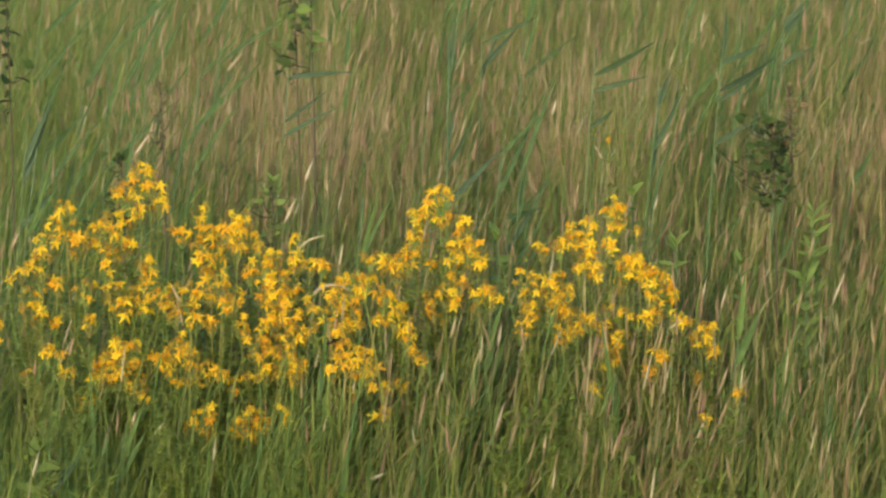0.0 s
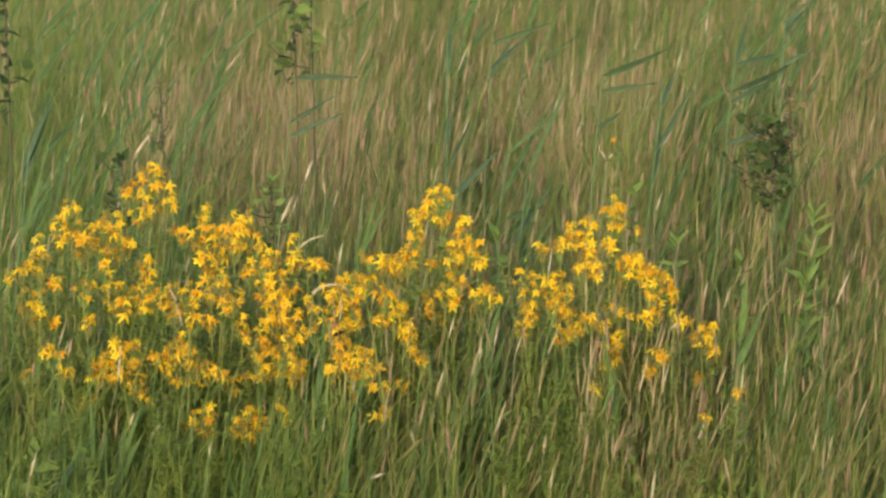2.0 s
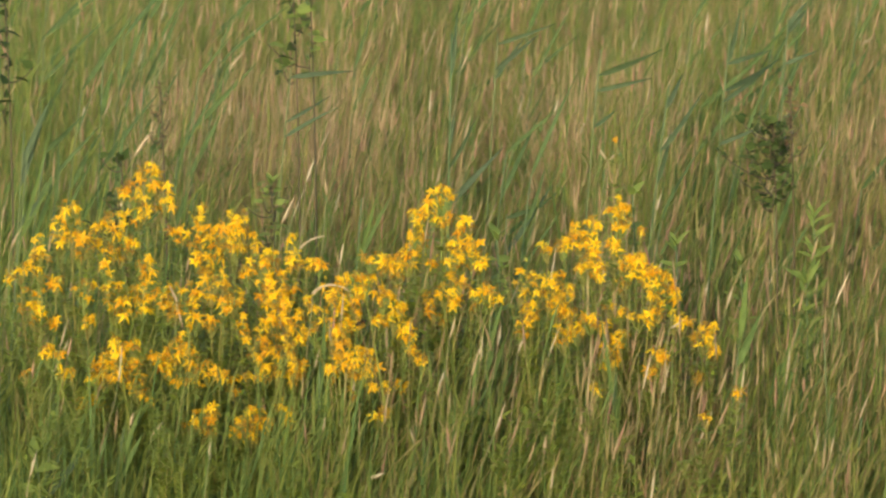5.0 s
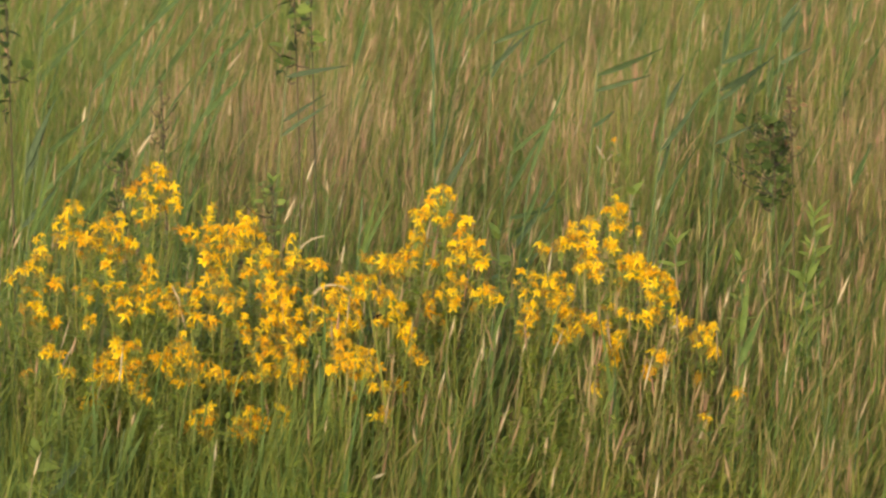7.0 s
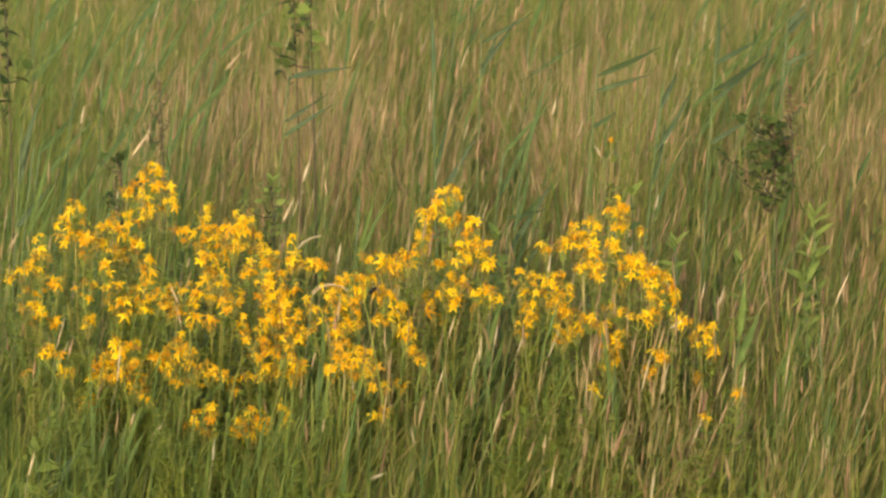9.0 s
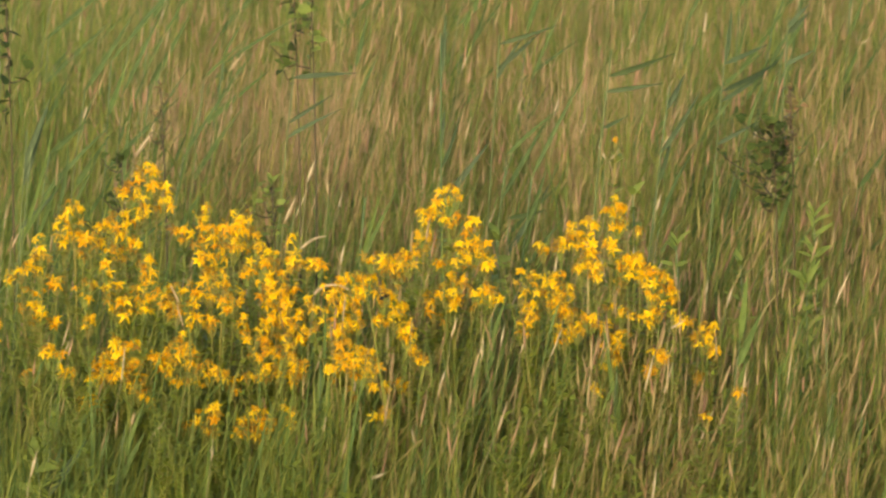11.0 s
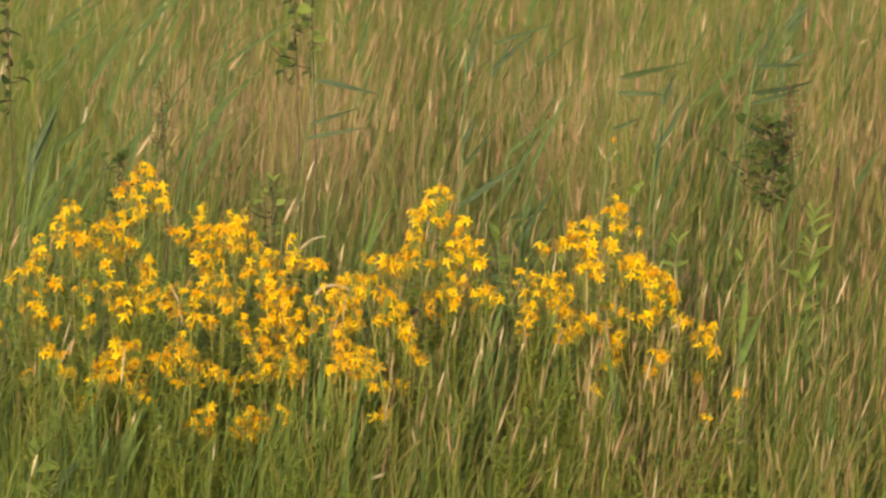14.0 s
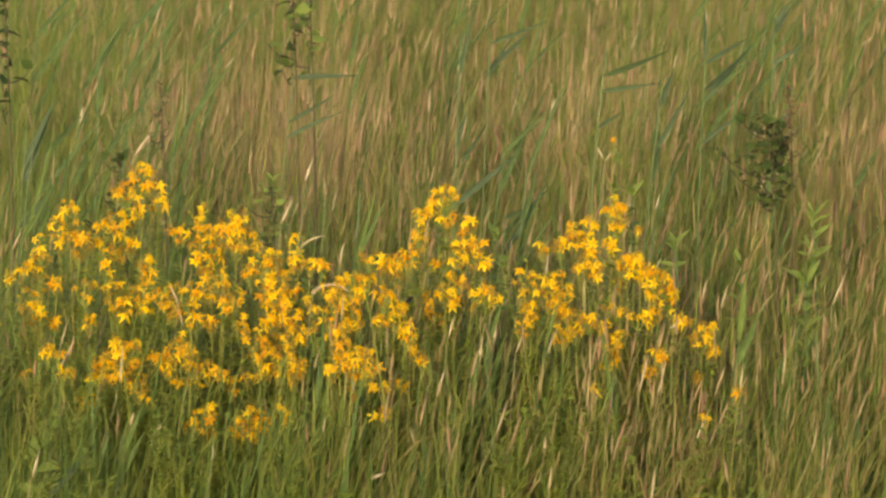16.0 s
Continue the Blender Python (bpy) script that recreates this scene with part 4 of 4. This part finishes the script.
culm(300, -0.262, 0.4, 0.651, 0.03, 0.042, 20, 0.0067, 0, 0.4)
culm(301, -0.292, 0.1, 0.627, 0.03, 0.051, 25, 0.0057, 0, 0.4)
culm(302, -0.198, 0.0, 0.573, 0.03, 0.040, 10, 0.0043, 0, 0.4)
culm(303, -0.239, -0.04, 0.533, 0.03, 0.060, 70, 0.0064, 0.9, 0.4)
culm(304, 0.016, -0.1, 0.405, 0.03, 0.055, 15, 0.0063, 0, 0.4)
culm(305, 0.030, -0.12, 0.436, 0.03, 0.045, 5, 0.0056, 0, 0.4)
culm(306, -0.020, -0.1, 0.470, 0.03, 0.040, 15, 0.0049, 0, 0.4)
culm(307, 0.130, -0.3, 0.319, 0.03, 0.034, 5, 0.0055, 0, 0.4)
culm(308, -0.147, -0.35, 0.290, 0.03, 0.031, 68, 0.0062, 0, 0.4)
culm(309, -0.488, -0.3, 0.351, 0.03, 0.029, 40, 0.0055, 0, 0.4)
culm(310, -0.523, -0.28, 0.363, 0.03, 0.024, 15, 0.0055, 0, 0.4)
culm(311, -0.074, -0.3, 0.337, 0.03, 0.029, -12, 0.0041, 0, 0.4)
culm(312, -0.220, -0.25, 0.346, 0.03, 0.029, 10, 0.0042, 0, 0.4)
culm(313, -0.174, -0.12, 0.386, 0.03, 0.022, 5, 0.0049, 0, 0.4)
culm(314, 0.168, 1.2, 0.654, 0.03, 0.034, 12, 0.0072, 0, 0.4)
culm(315, 0.251, 0.6, 0.658, 0.03, 0.028, 35, 0.0053, 0, 0.4)
culm(316, 0.247, 0.6, 0.661, 0.03, 0.032, -30, 0.0053, 0, 0.4)
culm(317, 0.343, 0.6, 0.682, 0.03, 0.037, 35, 0.0045, 0, 0.4)
culm(318, 0.324, 0.3, 0.618, 0.03, 0.031, 15, 0.0044, 0, 0.4)
culm(319, 0.396, 0.1, 0.501, 0.03, 0.035, 10, 0.0036, 0, 0.4)
culm(320, 0.426, -0.3, 0.323, 0.03, 0.027, 20, 0.0035, 0.6, 0.4)
culm(321, 0.325, -0.3, 0.360, 0.03, 0.029, 10, 0.0035, 0, 0.4)
culm(322, -0.263, 0.05, 0.593, 0.03, 0.045, 80, 0.0050, 0.4, 0.4)
culm(323, -0.428, 1.4, 0.711, 0.03, 0.048, 40, 0.0073, 0, 0.4)
culm(324, -0.682, 1.2, 0.639, 0.03, 0.036, 10, 0.0064, 0, 0.4)
culm(325, -0.417, 1.2, 0.654, 0.03, 0.039, 3, 0.0056, 0, 0.4)
culm(326, 0.765, 1.8, 0.710, 0.03, 0.026, 55, 0.0067, 0, 0.4)
culm(327, -0.038, -0.2, 0.405, 0.03, 0.037, 18, 0.0049, 0, 0.4)
culm(328, -0.162, -0.02, 0.493, 0.03, 0.030, 5, 0.0036, 0, 0.4)
culm(329, -0.732, 0.05, 0.593, 0.03, 0.035, 25, 0.0050, 0, 0.4)
culm(330, -0.539, 0.7, 0.673, 0.03, 0.045, 12, 0.0061, 0, 0.4)
culm(331, -0.561, 0.6, 0.663, 0.03, 0.064, 35, 0.0068, 0, 0.4)
culm(332, -0.224, 0.4, 0.629, 0.03, 0.031, -5, 0.0052, 0, 0.4)
culm(333, -0.448, -0.05, 0.480, 0.03, 0.050, -15, 0.0042, 0, 0.4)
culm(334, -0.455, -0.05, 0.521, 0.03, 0.035, -25, 0.0050, 0, 0.4)
culm(335, -0.054, 1.1, 0.673, 0.03, 0.045, 3, 0.0047, 0, 0.4)
culm(336, 0.465, 1.8, 0.730, 0.03, 0.047, 5, 0.0050, 0, 0.4)
culm(337, 0.335, -0.06, 0.481, 0.03, 0.030, 60, 0.0042, 0, 0.4)


def scatter_culms():
    r = random.Random(77)
    for i in range(150):
        y = (0.25 + 6.5 * r.random() ** 1.3) if i > 24 else -0.6 + 0.7 * r.random()
        x = (r.random() - 0.5) * 2 * (0.8 + 0.08 * max(0, y))
        z = tallness(y, x) * (0.85 + 0.25 * r.random())
        culm(500 + i, x, y, z, 0.02 + 0.06 * r.random(), 0.035 + 0.035 * r.random(), 5 + 22 * r.random(), 0.0026 + 0.0018 * r.random(), 0, 1.0)


scatter_culms()


# ---------------- the bee ----------------
def build_bee():
    r = random.Random(3)
    size = Matrix.Scale(1.3, 4)
    bee = thing("bee", 0, 0, 0, "small dark bee visiting the yellow flowers", "bee")
    abdomen = spindle(0.0085, 0.0028, 7, 8, 0.03, r)
    part("abdomen", mesh_of("abdomen", *abdomen, BEE_DARK), bee, size @ pose(-0.001, 0, 0, 0, -100, 0))
    part("thorax", mesh_of("thorax", *spindle(0.0058, 0.0027, 6, 8, 0.08, r), BEE_FUR), bee, size @ pose(-0.0015, 0, 0, 0, 90, 0), "furry brown thorax")
    part("head", mesh_of("head", *spindle(0.0036, 0.0018, 5, 8, 0.03, r), BEE_DARK), bee, size @ pose(0.0036, 0, -0.0004, 0, 95, 0))
    wing = mesh_of("wing", *leaf(0.0085, 0.003, 0.05, 0.05, 5), WING)
    for s in (1, -1):
        part("wing", wing, bee, size @ pose(0.001, 0.001 * s, 0.0024, 0, -22, 180 - 28 * s), "smoky translucent wing")
        for k in range(3):
            line = [(0.002 - 0.002 * k, 0.001 * s, -0.001), (0.003 - 0.003 * k, 0.004 * s, -0.001), (0.003 - 0.0035 * k, 0.005 * s, -0.005)]
            part("leg", mesh_of("leg", *tube(line, 0.0004, 0.0002, 4), BEE_DARK), bee, size)
    return bee


BEE = build_bee()


# ---------------- what moves ----------------
def gust(t, x, y, lag):
    """The wind's push at a time and place, about -1 to 1: slow gusts that travel to the right, and quick flutter."""
    a = math.sin(1.9 * t - 1.6 * x - 0.7 * y)
    b = math.sin(4.1 * t - 2.3 * x + 1.3 * y + lag)
    c = math.sin(7.3 * t + 2.1 * lag + 3.0 * x)
    return 0.5 * a + 0.35 * b + 0.15 * c


def sway(i, base, amp, lag):
    """How far a plant leans to the side and along at half second i, in degrees."""
    t, (x, y, z) = 0.5 * i, base
    if isinstance(amp, list):
        return amp[i], 0.12 * math.sin(2.3 * t + lag)
    return amp * gust(t, x, y, lag), 0.3 * amp * math.sin(2.7 * t + lag + y)


def motions():
    for ob, base, amp, lag in SWAYING:
        rows = []
        for i in range(33):
            side, along = sway(i, base, amp, lag)
            rows.append((0.5 * i, pose(*base, along, side, 0)))
        walk(ob, rows)
    # the reeds' leaves swing further than their stems
    for leaf_part, at, rest, flutter, base, amp, lag in STREAMING:
        rows = []
        for i in range(33):
            swing = 4.5 * sway(i, base, amp, lag)[0] + 2.5 * math.sin(2.9 * i + flutter)
            rows.append((0.5 * i, Matrix.Translation(at) @ pose(0, 0, 0, 0, swing, 0) @ rest))
        walk(leaf_part, rows)
    # the bee creeps from cluster to cluster
    walk(BEE, [
        (0, pose(-0.176, -0.12, 0.470, 0, -20, 20)),
        (0.5, pose(-0.172, -0.13, 0.474, 0, -20, 30)),
        (1, pose(-0.166, -0.15, 0.484, 0, -20, 10)),
        (1.5, pose(-0.166, -0.16, 0.491, 0, -20, -20)),
        (2, pose(-0.165, -0.16, 0.490, 0, -20, -10)),
        (2.5, pose(-0.162, -0.16, 0.490, 0, -20, 15)),
        (3, pose(-0.163, -0.16, 0.489, 0, -20, 30)),
        (3.5, pose(-0.158, -0.16, 0.489, 0, -20, 40)),
        (4, pose(-0.157, -0.15, 0.486, 0, -20, 20)),
        (5, pose(-0.130, -0.15, 0.506, 0, -20, 0)),
        (6.3, pose(-0.109, -0.12, 0.507, 0, -20, -30)),
        (6.6, pose(-0.109, -0.12, 0.507, 0, -20, -20)),
        (7, pose(-0.107, -0.12, 0.510, 0, -20, 10)),
        (7.5, pose(-0.109, -0.12, 0.512, 0, -20, 20)),
        (8, pose(-0.112, -0.13, 0.535, 0, -20, 60)),
        (8.5, pose(-0.117, -0.11, 0.552, 0, -20, 90)),
        (9.2, pose(-0.109, -0.11, 0.550, 0, -20, 40)),
        (11.3, pose(-0.093, -0.12, 0.542, 0, -20, 10)),
        (11.6, pose(-0.097, -0.12, 0.544, 0, -20, 20)),
        (12, pose(-0.094, -0.12, 0.544, 0, -20, 40)),
        (12.5, pose(-0.091, -0.12, 0.546, 0, -20, 60)),
        (12.9, pose(-0.071, -0.14, 0.539, 0, -20, 20)),
        (13.2, pose(-0.050, -0.1, 0.525, 0, -20, 0)),
        (13.6, pose(-0.053, -0.1, 0.529, 0, -20, -20)),
        (14, pose(-0.045, -0.08, 0.512, 0, -20, -40)),
        (14.8, pose(-0.033, -0.07, 0.513, 0, -20, -20)),
        (15.6, pose(-0.031, -0.07, 0.521, 0, -20, 40)),
        (16, pose(-0.053, -0.1, 0.535, 0, -20, 60)),
    ])


motions()
